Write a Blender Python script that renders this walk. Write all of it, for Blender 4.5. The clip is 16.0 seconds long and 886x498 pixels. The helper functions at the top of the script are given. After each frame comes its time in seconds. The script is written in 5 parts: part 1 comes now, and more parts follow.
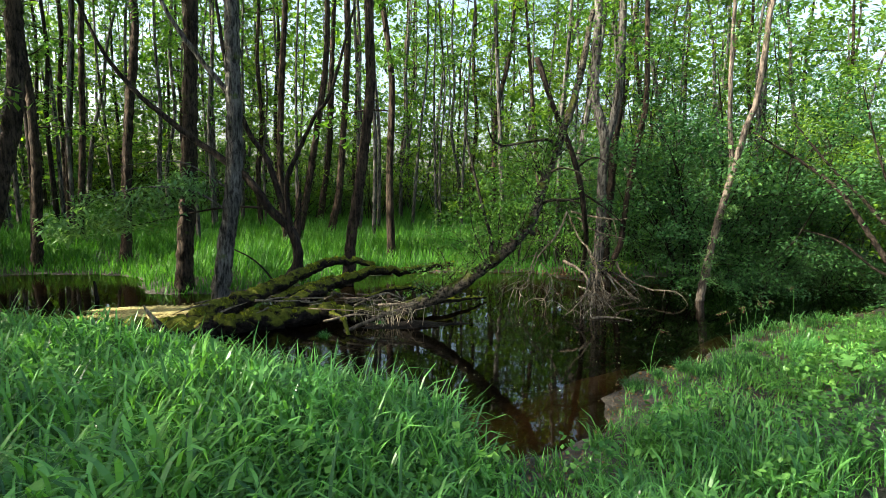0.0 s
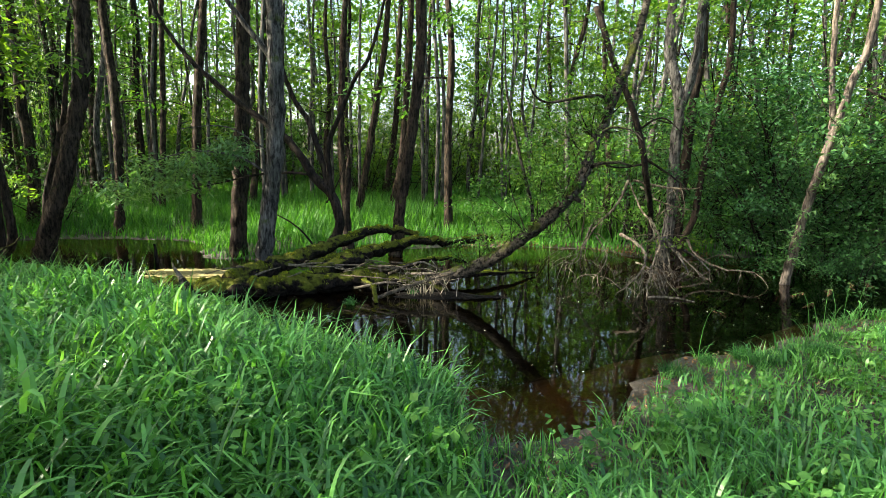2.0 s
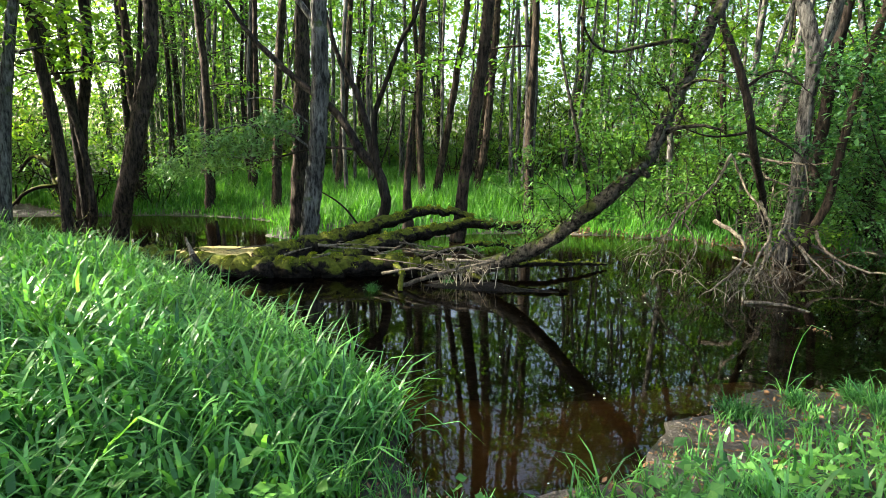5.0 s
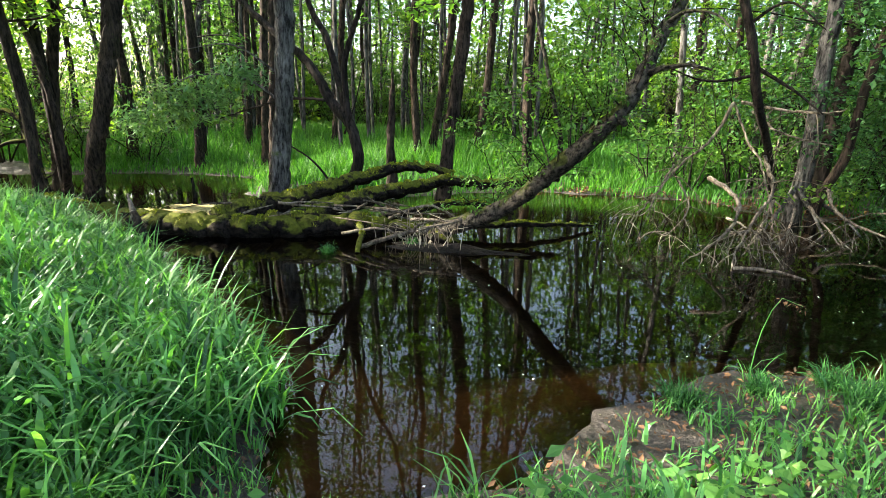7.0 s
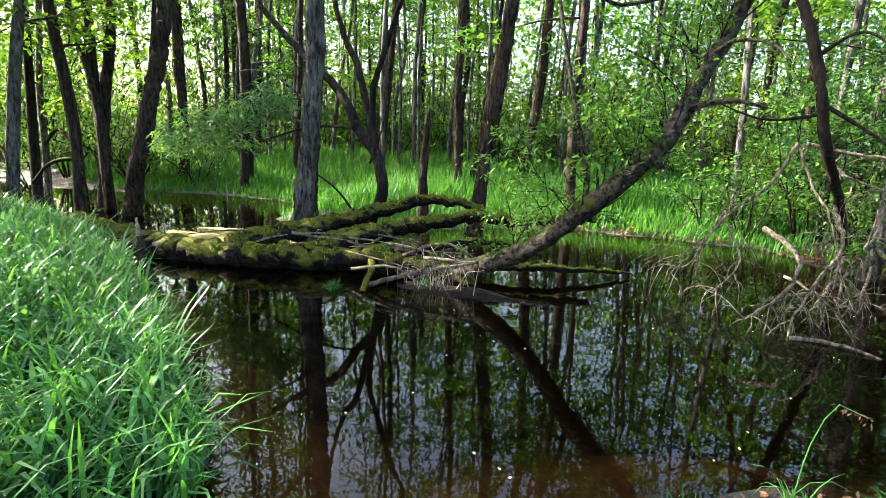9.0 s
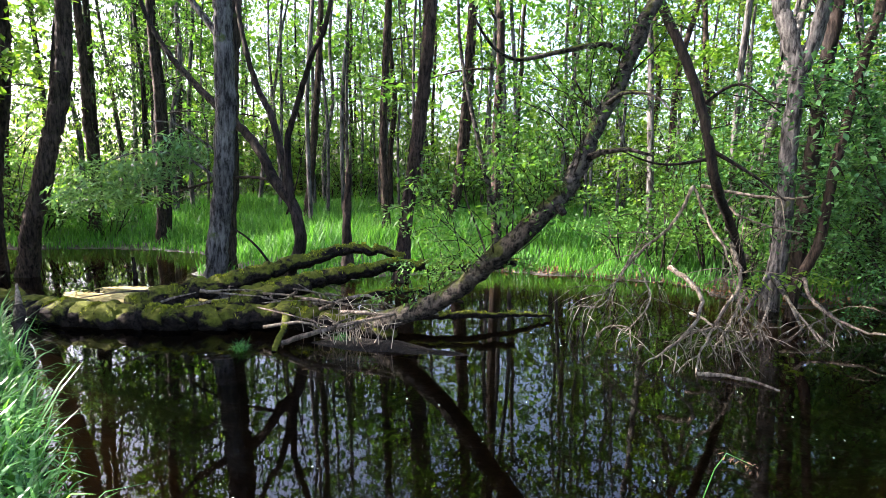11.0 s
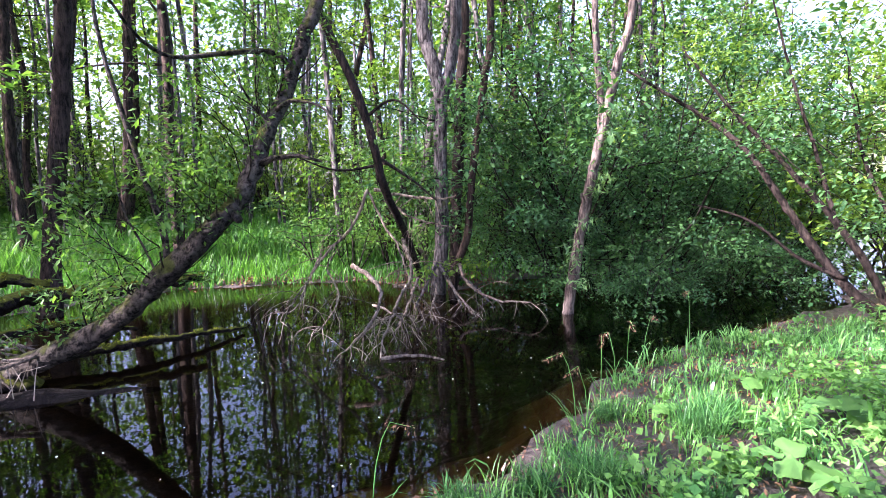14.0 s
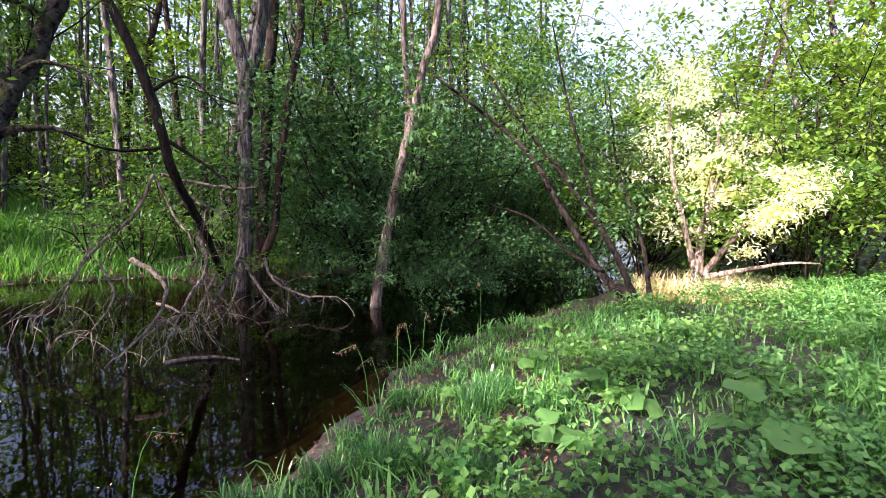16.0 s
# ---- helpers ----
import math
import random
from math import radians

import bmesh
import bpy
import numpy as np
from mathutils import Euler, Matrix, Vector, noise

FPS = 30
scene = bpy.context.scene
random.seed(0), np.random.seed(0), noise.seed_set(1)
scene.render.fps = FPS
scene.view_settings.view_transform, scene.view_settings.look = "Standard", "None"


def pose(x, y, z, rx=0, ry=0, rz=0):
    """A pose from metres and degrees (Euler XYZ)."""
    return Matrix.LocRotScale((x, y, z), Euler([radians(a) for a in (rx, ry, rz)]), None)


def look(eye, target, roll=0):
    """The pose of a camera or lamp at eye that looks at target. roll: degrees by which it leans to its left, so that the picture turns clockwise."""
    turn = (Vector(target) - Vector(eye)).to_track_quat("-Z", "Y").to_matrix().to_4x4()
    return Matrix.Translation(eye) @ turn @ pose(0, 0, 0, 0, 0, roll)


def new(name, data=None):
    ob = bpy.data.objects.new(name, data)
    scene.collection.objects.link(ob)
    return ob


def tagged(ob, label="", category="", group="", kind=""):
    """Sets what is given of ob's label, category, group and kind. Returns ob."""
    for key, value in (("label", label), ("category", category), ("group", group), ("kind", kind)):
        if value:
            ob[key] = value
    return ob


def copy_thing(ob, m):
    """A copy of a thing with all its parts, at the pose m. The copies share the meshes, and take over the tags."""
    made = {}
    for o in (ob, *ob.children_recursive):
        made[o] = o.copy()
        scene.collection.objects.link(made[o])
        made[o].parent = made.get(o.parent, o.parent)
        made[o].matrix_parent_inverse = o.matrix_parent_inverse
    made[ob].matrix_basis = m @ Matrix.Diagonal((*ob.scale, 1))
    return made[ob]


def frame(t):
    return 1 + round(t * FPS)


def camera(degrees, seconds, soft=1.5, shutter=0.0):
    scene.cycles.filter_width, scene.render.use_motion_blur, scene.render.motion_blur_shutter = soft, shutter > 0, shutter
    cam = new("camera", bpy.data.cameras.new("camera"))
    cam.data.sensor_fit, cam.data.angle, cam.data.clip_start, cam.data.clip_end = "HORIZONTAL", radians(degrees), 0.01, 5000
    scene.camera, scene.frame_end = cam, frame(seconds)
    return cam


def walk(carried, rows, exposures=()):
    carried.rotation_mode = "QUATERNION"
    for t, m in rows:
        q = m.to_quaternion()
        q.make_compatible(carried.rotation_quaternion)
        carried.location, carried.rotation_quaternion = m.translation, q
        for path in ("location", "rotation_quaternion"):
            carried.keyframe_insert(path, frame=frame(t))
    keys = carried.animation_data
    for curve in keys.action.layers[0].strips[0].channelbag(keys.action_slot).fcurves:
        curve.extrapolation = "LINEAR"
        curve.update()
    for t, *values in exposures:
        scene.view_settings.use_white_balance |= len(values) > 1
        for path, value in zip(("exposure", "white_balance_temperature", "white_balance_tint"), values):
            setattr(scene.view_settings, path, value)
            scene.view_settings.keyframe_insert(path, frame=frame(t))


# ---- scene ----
cam = camera(80.6, 16.0, 0.4)
PATH = [
    (0, look((1.374, -0.654, 1.993), (0.840, 3.286, 1.554), 0.60)),
    (0.5, look((1.525, -0.511, 1.924), (0.854, 3.406, 1.466), 0.61)),
    (1, look((1.688, -0.384, 1.852), (0.870, 3.500, 1.350), 0.72)),
    (1.5, look((1.836, -0.233, 1.785), (0.850, 3.603, 1.225), 1.10)),
    (2, look((1.961, -0.070, 1.752), (0.808, 3.715, 1.163), 0.76)),
    (2.5, look((2.074, 0.101, 1.739), (0.767, 3.829, 1.113), 0.64)),
    (3, look((2.195, 0.287, 1.723), (0.735, 3.957, 1.091), 0.48)),
    (3.5, look((2.298, 0.519, 1.685), (0.677, 4.119, 1.046), 0.27)),
    (4, look((2.388, 0.780, 1.642), (0.587, 4.296, 1.015), 0.49)),
    (6.5, look((2.777, 1.796, 1.447), (0.755, 5.131, 0.558), 0.24)),
    (7, look((2.870, 1.991, 1.441), (0.803, 5.273, 0.463), 0.48)),
    (7.5, look((2.924, 2.168, 1.450), (0.796, 5.405, 0.450), 0.74)),
    (8, look((2.929, 2.350, 1.457), (0.700, 5.530, 0.499), 1.27)),
    (8.5, look((2.919, 2.514, 1.473), (0.499, 5.579, 0.608), 1.82)),
    (11, look((3.072, 2.872, 1.578), (0.977, 6.247, 1.115), 0.76)),
    (11.5, look((3.099, 2.912, 1.568), (1.415, 6.506, 1.071), 0.37)),
    (12, look((3.146, 2.927, 1.576), (1.907, 6.695, 1.054), 0.95)),
    (12.5, look((3.175, 2.927, 1.587), (2.283, 6.794, 1.095), 1.46)),
    (13, look((3.203, 2.905, 1.592), (2.537, 6.824, 1.146), 0.33)),
    (13.5, look((3.230, 2.887, 1.579), (2.829, 6.846, 1.173), -0.56)),
    (14, look((3.261, 2.879, 1.563), (3.257, 6.858, 1.151), -0.92)),
    (14.5, look((3.299, 2.887, 1.553), (3.656, 6.848, 1.130), -1.02)),
    (15, look((3.341, 2.879, 1.546), (3.972, 6.806, 1.122), -1.28)),
    (15.5, look((3.389, 2.866, 1.543), (4.420, 6.708, 1.116), 0.22)),
    (16, look((3.432, 2.854, 1.544), (4.753, 6.604, 1.110), 1.68)),
]
walk(cam, PATH, [(0, 2.15, 6900, 7), (4, 2.75, 6900, 7), (6.5, 2.85, 6800, 9), (8.5, 3.05, 6600, 13), (11, 3.05, 6200, 25), (12.5, 3.1, 5800, 42), (14.5, 2.8, 5800, 44), (16, 2.25, 6200, 42)])

# ---- world, sun ----
SUN = Vector((-0.80, -0.33, 0.50)).normalized()
world = bpy.data.worlds.new("sky")
scene.world = world
world.use_nodes = True
wn = world.node_tree.nodes
sky = wn.new("ShaderNodeTexSky")
sky.sky_type = "NISHITA"
sky.sun_disc = False
sky.sun_elevation = math.asin(SUN.z)
sky.sun_rotation = math.atan2(SUN.x, SUN.y)
sky.air_density, sky.dust_density = 1.0, 5.0
wn["Background"].inputs[1].default_value = 0.125
world.node_tree.links.new(sky.outputs[0], wn["Background"].inputs[0])
sun = new("sun", bpy.data.lights.new("sun", "SUN"))
sun.data.energy, sun.data.angle, sun.data.color = 5.0, radians(0.53), (1.0, 0.93, 0.80)
sun.matrix_world = look(SUN * 50, (0, 0, 0))


# ---- materials ----
def nodes_of(name):
    m = bpy.data.materials.new(name)
    m.use_nodes = True
    return m, m.node_tree.nodes, m.node_tree.links


def ramp_of(nt, links, source, stops):
    r = nt.new("ShaderNodeValToRGB")
    while len(r.color_ramp.elements) < len(stops):
        r.color_ramp.elements.new(0.5)
    for e, (at, c) in zip(r.color_ramp.elements, stops):
        e.position, e.color = at, (*c, 1)
    links.new(source, r.inputs[0])
    return r


def noise_of(nt, links, scale, detail=4, rough=0.6, stretch=None):
    co = nt.new("ShaderNodeTexCoord")
    n = nt.new("ShaderNodeTexNoise")
    n.inputs["Scale"].default_value, n.inputs["Detail"].default_value = scale, detail
    n.inputs["Roughness"].default_value = rough
    if stretch:
        mp = nt.new("ShaderNodeMapping")
        mp.inputs["Scale"].default_value = stretch
        links.new(co.outputs["Object"], mp.inputs[0])
        links.new(mp.outputs[0], n.inputs["Vector"])
    else:
        links.new(co.outputs["Object"], n.inputs["Vector"])
    return n


def mix_rgb(nt, links, fac, a, b, kind="MIX"):
    m = nt.new("ShaderNodeMix")
    m.data_type, m.blend_type = "RGBA", kind
    for v, s in ((fac, m.inputs[0]), (a, m.inputs[6]), (b, m.inputs[7])):
        if isinstance(v, (int, float)):
            s.default_value = v
        elif isinstance(v, tuple):
            s.default_value = (*v, 1)
        else:
            links.new(v, s)
    return m.outputs[2]


def bark(name, dark, light, moss=0.0, moss_rgb=(0.10, 0.13, 0.02), scale=1.0, top_moss=False, grain=(1, 1, 0.22)):
    """Fissured bark with lichen stains, and moss on weathered parts."""
    m, nt, ln = nodes_of(name)
    b = nt["Principled BSDF"]
    fine = noise_of(nt, ln, 22 * scale, 6, 0.7, grain)
    big = noise_of(nt, ln, 2.3 * scale, 4, 0.6)
    col = ramp_of(nt, ln, fine.outputs[0], [(0.40, dark), (0.60, light)]).outputs[0]
    stain = ramp_of(nt, ln, big.outputs[0], [(0.42, (0.55, 0.55, 0.55)), (0.66, (1.25, 1.25, 1.25))]).outputs[0]
    col = mix_rgb(nt, ln, 0.8, col, stain, "MULTIPLY")
    if moss > 0:
        spots = noise_of(nt, ln, 5 * scale, 5, 0.65)
        cover = spots.outputs[0]
        if top_moss:
            geo = nt.new("ShaderNodeNewGeometry")
            sep = nt.new("ShaderNodeSeparateXYZ")
            ln.new(geo.outputs["Normal"], sep.inputs[0])
            add = nt.new("ShaderNodeMath")
            add.operation = "MULTIPLY_ADD"
            add.inputs[1].default_value = 0.22
            ln.new(sep.outputs[2], add.inputs[0])
            ln.new(cover, add.inputs[2])
            cover = add.outputs[0]
        edge = ramp_of(nt, ln, cover, [(0.66 - moss * 0.3, (0, 0, 0)), (0.76 - moss * 0.3, (1, 1, 1))]).outputs[0]
        tone = ramp_of(nt, ln, fine.outputs[0], [(0.3, tuple(0.45 * v for v in moss_rgb)), (0.7, tuple(1.5 * v for v in moss_rgb))]).outputs[0]
        col = mix_rgb(nt, ln, edge, col, tone)
    ln.new(col, b.inputs["Base Color"])
    b.inputs["Roughness"].default_value = 0.9
    b.inputs["Specular IOR Level"].default_value = 0.12
    bump = nt.new("ShaderNodeBump")
    bump.inputs["Strength"].default_value, bump.inputs["Distance"].default_value = 1.0, 0.035
    ln.new(fine.outputs[0], bump.inputs["Height"])
    ln.new(bump.outputs[0], b.inputs["Normal"])
    return m


def leafy(name, dark, light, through_light=0.45, gloss=0.5, patch=0.6, shine=0.2):
    """Leaves and blades: each one its own tone, light shining through."""
    m, nt, ln = nodes_of(name)
    out = nt["Material Output"]
    b = nt["Principled BSDF"]
    geo = nt.new("ShaderNodeNewGeometry")
    col = ramp_of(nt, ln, geo.outputs["Random Per Island"], [(0.0, dark), (0.8, light), (1.0, tuple(min(1, v * 1.25) for v in light))]).outputs[0]
    big = noise_of(nt, ln, patch, 3, 0.6)
    tint = ramp_of(nt, ln, big.outputs[0], [(0.35, (0.82, 0.95, 1.0)), (0.65, (1.25, 1.2, 0.9))]).outputs[0]
    col = mix_rgb(nt, ln, 0.8, col, tint, "MULTIPLY")
    ln.new(col, b.inputs["Base Color"])
    b.inputs["Roughness"].default_value = gloss
    b.inputs["Specular IOR Level"].default_value = shine
    tr = nt.new("ShaderNodeBsdfTranslucent")
    ln.new(mix_rgb(nt, ln, 1.0, col, (1.5, 1.55, 0.6), "MULTIPLY"), tr.inputs[0])
    mx = nt.new("ShaderNodeMixShader")
    mx.inputs[0].default_value = through_light
    ln.new(b.outputs[0], mx.inputs[1])
    ln.new(tr.outputs[0], mx.inputs[2])
    ln.new(mx.outputs[0], out.inputs[0])
    return m


def plain(name, stops, scale, rough=0.9, bump_m=0.01, detail=6, wet=None):
    m, nt, ln = nodes_of(name)
    b = nt["Principled BSDF"]
    n = noise_of(nt, ln, scale, detail, 0.65)
    big = noise_of(nt, ln, scale * 0.12, 3, 0.6)
    col = ramp_of(nt, ln, n.outputs[0], stops).outputs[0]
    stain = ramp_of(nt, ln, big.outputs[0], [(0.35, (0.65, 0.65, 0.65)), (0.68, (1.2, 1.2, 1.2))]).outputs[0]
    ln.new(mix_rgb(nt, ln, 0.85, col, stain, "MULTIPLY"), b.inputs["Base Color"])
    b.inputs["Roughness"].default_value = rough
    if wet:
        r = ramp_of(nt, ln, big.outputs[0], [(0.4, (wet,) * 3), (0.6, (rough,) * 3)])
        ln.new(r.outputs[0], b.inputs["Roughness"])
    bump = nt.new("ShaderNodeBump")
    bump.inputs["Strength"].default_value, bump.inputs["Distance"].default_value = 0.8, bump_m
    ln.new(n.outputs[0], bump.inputs["Height"])
    ln.new(bump.outputs[0], b.inputs["Normal"])
    return m


def water_material():
    m, nt, ln = nodes_of("brown_water")
    nt.remove(nt["Principled BSDF"])
    clear = nt.new("ShaderNodeBsdfTransparent")
    clear.inputs[0].default_value = (0.42, 0.31, 0.18, 1)
    gl = nt.new("ShaderNodeBsdfGlossy")
    gl.inputs["Roughness"].default_value = 0.003
    gl.inputs["Color"].default_value = (0.95, 0.95, 0.95, 1)
    fr = nt.new("ShaderNodeFresnel")
    fr.inputs[0].default_value = 1.36
    rip = noise_of(nt, ln, 3.2, 3, 0.5)
    bump = nt.new("ShaderNodeBump")
    bump.inputs["Strength"].default_value, bump.inputs["Distance"].default_value = 0.05, 0.02
    ln.new(rip.outputs[0], bump.inputs["Height"])
    ln.new(bump.outputs[0], gl.inputs["Normal"])
    ln.new(bump.outputs[0], fr.inputs["Normal"])
    mx = nt.new("ShaderNodeMixShader")
    ln.new(fr.outputs[0], mx.inputs[0])
    ln.new(clear.outputs[0], mx.inputs[1])
    ln.new(gl.outputs[0], mx.inputs[2])
    ln.new(mx.outputs[0], nt["Material Output"].inputs[0])
    return m


BARK_GREY = bark("alder_bark", (0.018, 0.017, 0.016), (0.150, 0.145, 0.132), 0.2, (0.05, 0.065, 0.02))
BARK_DARK = bark("dark_bark", (0.007, 0.006, 0.005), (0.040, 0.031, 0.025), 0.1, (0.03, 0.04, 0.015))
BARK_BROWN = bark("brown_bark", (0.008, 0.006, 0.0045), (0.062, 0.046, 0.034), 0.15, (0.045, 0.06, 0.015))
BARK_WILLOW = bark("willow_bark", (0.004, 0.0035, 0.003), (0.085, 0.076, 0.062), 0.22, (0.045, 0.055, 0.012), 0.9, True, (1, 1, 1))
BARK_PALE = bark("pale_bark", (0.045, 0.038, 0.032), (0.21, 0.175, 0.145), 0.1, (0.07, 0.08, 0.03))
BARK_MOSS = bark("mossy_rotten_wood", (0.003, 0.0025, 0.002), (0.026, 0.020, 0.015), 0.36, (0.075, 0.085, 0.010), 0.9, True, (1, 1, 1))
DEAD_WOOD = bark("bleached_dead_wood", (0.06, 0.048, 0.036), (0.27, 0.23, 0.175))
TWIG_BROWN = bark("dead_twig", (0.06, 0.048, 0.036), (0.20, 0.165, 0.125))
STRAW = bark("dry_straw", (0.22, 0.18, 0.12), (0.50, 0.44, 0.34))
LEAF_FOREST = leafy("forest_leaf", (0.026, 0.080, 0.018), (0.080, 0.170, 0.036), 0.40, 0.45)
LEAF_DARK = leafy("dark_leaf", (0.016, 0.062, 0.026), (0.060, 0.150, 0.056), 0.34, 0.45)
LEAF_WILLOW = leafy("willow_leaf", (0.055, 0.13, 0.055), (0.15, 0.27, 0.12), 0.4, 0.42)
# near-white willow leaves: the sun's glare is put into their colour
LEAF_GLARE = leafy("glare_willow_leaf", (0.46, 0.49, 0.38), (0.74, 0.75, 0.65), 0.45, 0.4)
LEAF_YELLOW = leafy("yellow_green_leaf", (0.045, 0.110, 0.016), (0.125, 0.215, 0.032), 0.45, 0.5)
NEEDLES = leafy("spruce_needles", (0.010, 0.026, 0.012), (0.026, 0.055, 0.022), 0.15, 0.6)
GRASS = leafy("bank_grass", (0.016, 0.078, 0.022), (0.125, 0.320, 0.085), 0.4, 0.36, 0.9, 0.4)
SEDGE = leafy("dark_sedge", (0.010, 0.050, 0.014), (0.060, 0.185, 0.050), 0.35, 0.4, 1.5)
GRASS_FAR = leafy("far_grass", (0.018, 0.080, 0.014), (0.066, 0.190, 0.034), 0.4, 0.5, 0.5)
HERB = leafy("herb_leaf", (0.030, 0.115, 0.026), (0.110, 0.250, 0.062), 0.4, 0.42, 1.2)
LITTER = leafy("dead_leaf", (0.055, 0.028, 0.016), (0.19, 0.105, 0.065), 0.1, 0.8)
PETAL = leafy("pale_petal", (0.55, 0.53, 0.50), (0.75, 0.74, 0.70), 0.3, 0.6)
SOIL = plain("mud_and_soil", [(0.36, (0.007, 0.006, 0.005)), (0.52, (0.024, 0.019, 0.014)), (0.66, (0.062, 0.051, 0.040))], 11, 0.8, 0.12, 12, 0.4)
MUD = plain("wet_black_mud", [(0.3, (0.003, 0.0025, 0.002)), (0.7, (0.014, 0.011, 0.009))], 14, 0.85, 0.08, 10, 0.5)
MUD.node_tree.nodes["Principled BSDF"].inputs["Specular IOR Level"].default_value = 0.12
FILM = leafy("pollen_film", (0.20, 0.155, 0.060), (0.42, 0.34, 0.16), 0.05, 0.7)
SUN_PATCH = leafy("sun_patch_grass", (0.34, 0.29, 0.17), (0.60, 0.54, 0.38), 0.3, 0.7)
MOSS = leafy("moss", (0.055, 0.070, 0.006), (0.20, 0.22, 0.018), 0.2, 0.8, 3)
WATER = water_material()


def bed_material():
    """Ground sheet: soil on the banks, brown sand in the shallows and black mud on the deep bed. Its darkening with
    depth also paints in light lost in the water.
    """
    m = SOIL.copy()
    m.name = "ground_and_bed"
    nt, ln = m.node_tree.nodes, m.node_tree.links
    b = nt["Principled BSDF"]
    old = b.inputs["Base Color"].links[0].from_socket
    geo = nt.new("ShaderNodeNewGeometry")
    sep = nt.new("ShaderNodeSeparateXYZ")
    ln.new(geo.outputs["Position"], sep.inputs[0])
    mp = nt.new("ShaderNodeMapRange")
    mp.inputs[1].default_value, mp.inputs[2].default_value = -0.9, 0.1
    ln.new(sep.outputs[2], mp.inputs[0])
    # bed tone falls with depth, in place of the water swallowing light
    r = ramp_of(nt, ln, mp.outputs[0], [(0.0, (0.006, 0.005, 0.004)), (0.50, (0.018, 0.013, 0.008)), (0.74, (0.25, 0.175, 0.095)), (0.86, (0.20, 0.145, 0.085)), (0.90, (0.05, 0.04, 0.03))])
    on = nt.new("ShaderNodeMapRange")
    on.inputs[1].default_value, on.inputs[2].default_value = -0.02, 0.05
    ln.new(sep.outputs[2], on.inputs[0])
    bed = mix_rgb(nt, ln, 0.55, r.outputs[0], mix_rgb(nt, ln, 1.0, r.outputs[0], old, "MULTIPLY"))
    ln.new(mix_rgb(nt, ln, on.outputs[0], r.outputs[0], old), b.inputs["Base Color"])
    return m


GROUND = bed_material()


# ---- geometry helpers ----
class Geo:
    """Triangles gathered in arrays."""

    def __init__(self):
        self.v, self.f, self.n = [], [], 0

    def add(self, v, f):
        self.v.append(np.asarray(v, float).reshape(-1, 3))
        self.f.append(np.asarray(f, int).reshape(-1, 3) + self.n)
        self.n += len(self.v[-1])
        return self

    def mesh(self, name, material, smooth=False):
        v, f = np.concatenate(self.v), np.concatenate(self.f)
        me = bpy.data.meshes.new(name)
        me.vertices.add(len(v))
        me.vertices.foreach_set("co", v.astype(np.float32).ravel())
        me.loops.add(3 * len(f))
        me.loops.foreach_set("vertex_index", f.astype(np.int32).ravel())
        me.polygons.add(len(f))
        me.polygons.foreach_set("loop_start", np.arange(0, 3 * len(f), 3, dtype=np.int32))
        me.polygons.foreach_set("use_smooth", np.full(len(f), smooth))
        me.materials.append(material)
        me.update(calc_edges=True)
        me.validate()
        return me


def thing(name, label, category, at=(0, 0, 0), group="", kind=""):
    ob = new(name)
    ob.location = at
    ob.empty_display_size = 0.2
    return tagged(ob, label, category, group, kind)


def part(name, geo, material, parent, label="", smooth=False):
    ob = new(name, geo.mesh(name, material, smooth))
    ob.parent = parent
    return tagged(ob, label)


def single(name, geo, material, label, category, kind="", smooth=False, group=""):
    return tagged(new(name, geo.mesh(name, material, smooth)), label, category, group, kind)


def curve(points, step=0.15):
    """A smooth line through the points."""
    p = np.array(points, float)
    if len(p) < 3:
        n = max(2, int(np.linalg.norm(p[-1] - p[0]) / step) + 1)
        return p[0] + (p[-1] - p[0]) * np.linspace(0, 1, n)[:, None]
    e = np.vstack([2 * p[0] - p[1], p, 2 * p[-1] - p[-2]])
    out = []
    for a, b, c, d in zip(e, e[1:], e[2:], e[3:]):
        n = max(1, int(np.linalg.norm(c - b) / step))
        for u in np.arange(n) / n:
            out.append(0.5 * (2 * b + (c - a) * u + (2 * a - 5 * b + 4 * c - d) * u * u + (3 * b - a - 3 * c + d) * u ** 3))
    return np.array(out + [p[-1]])


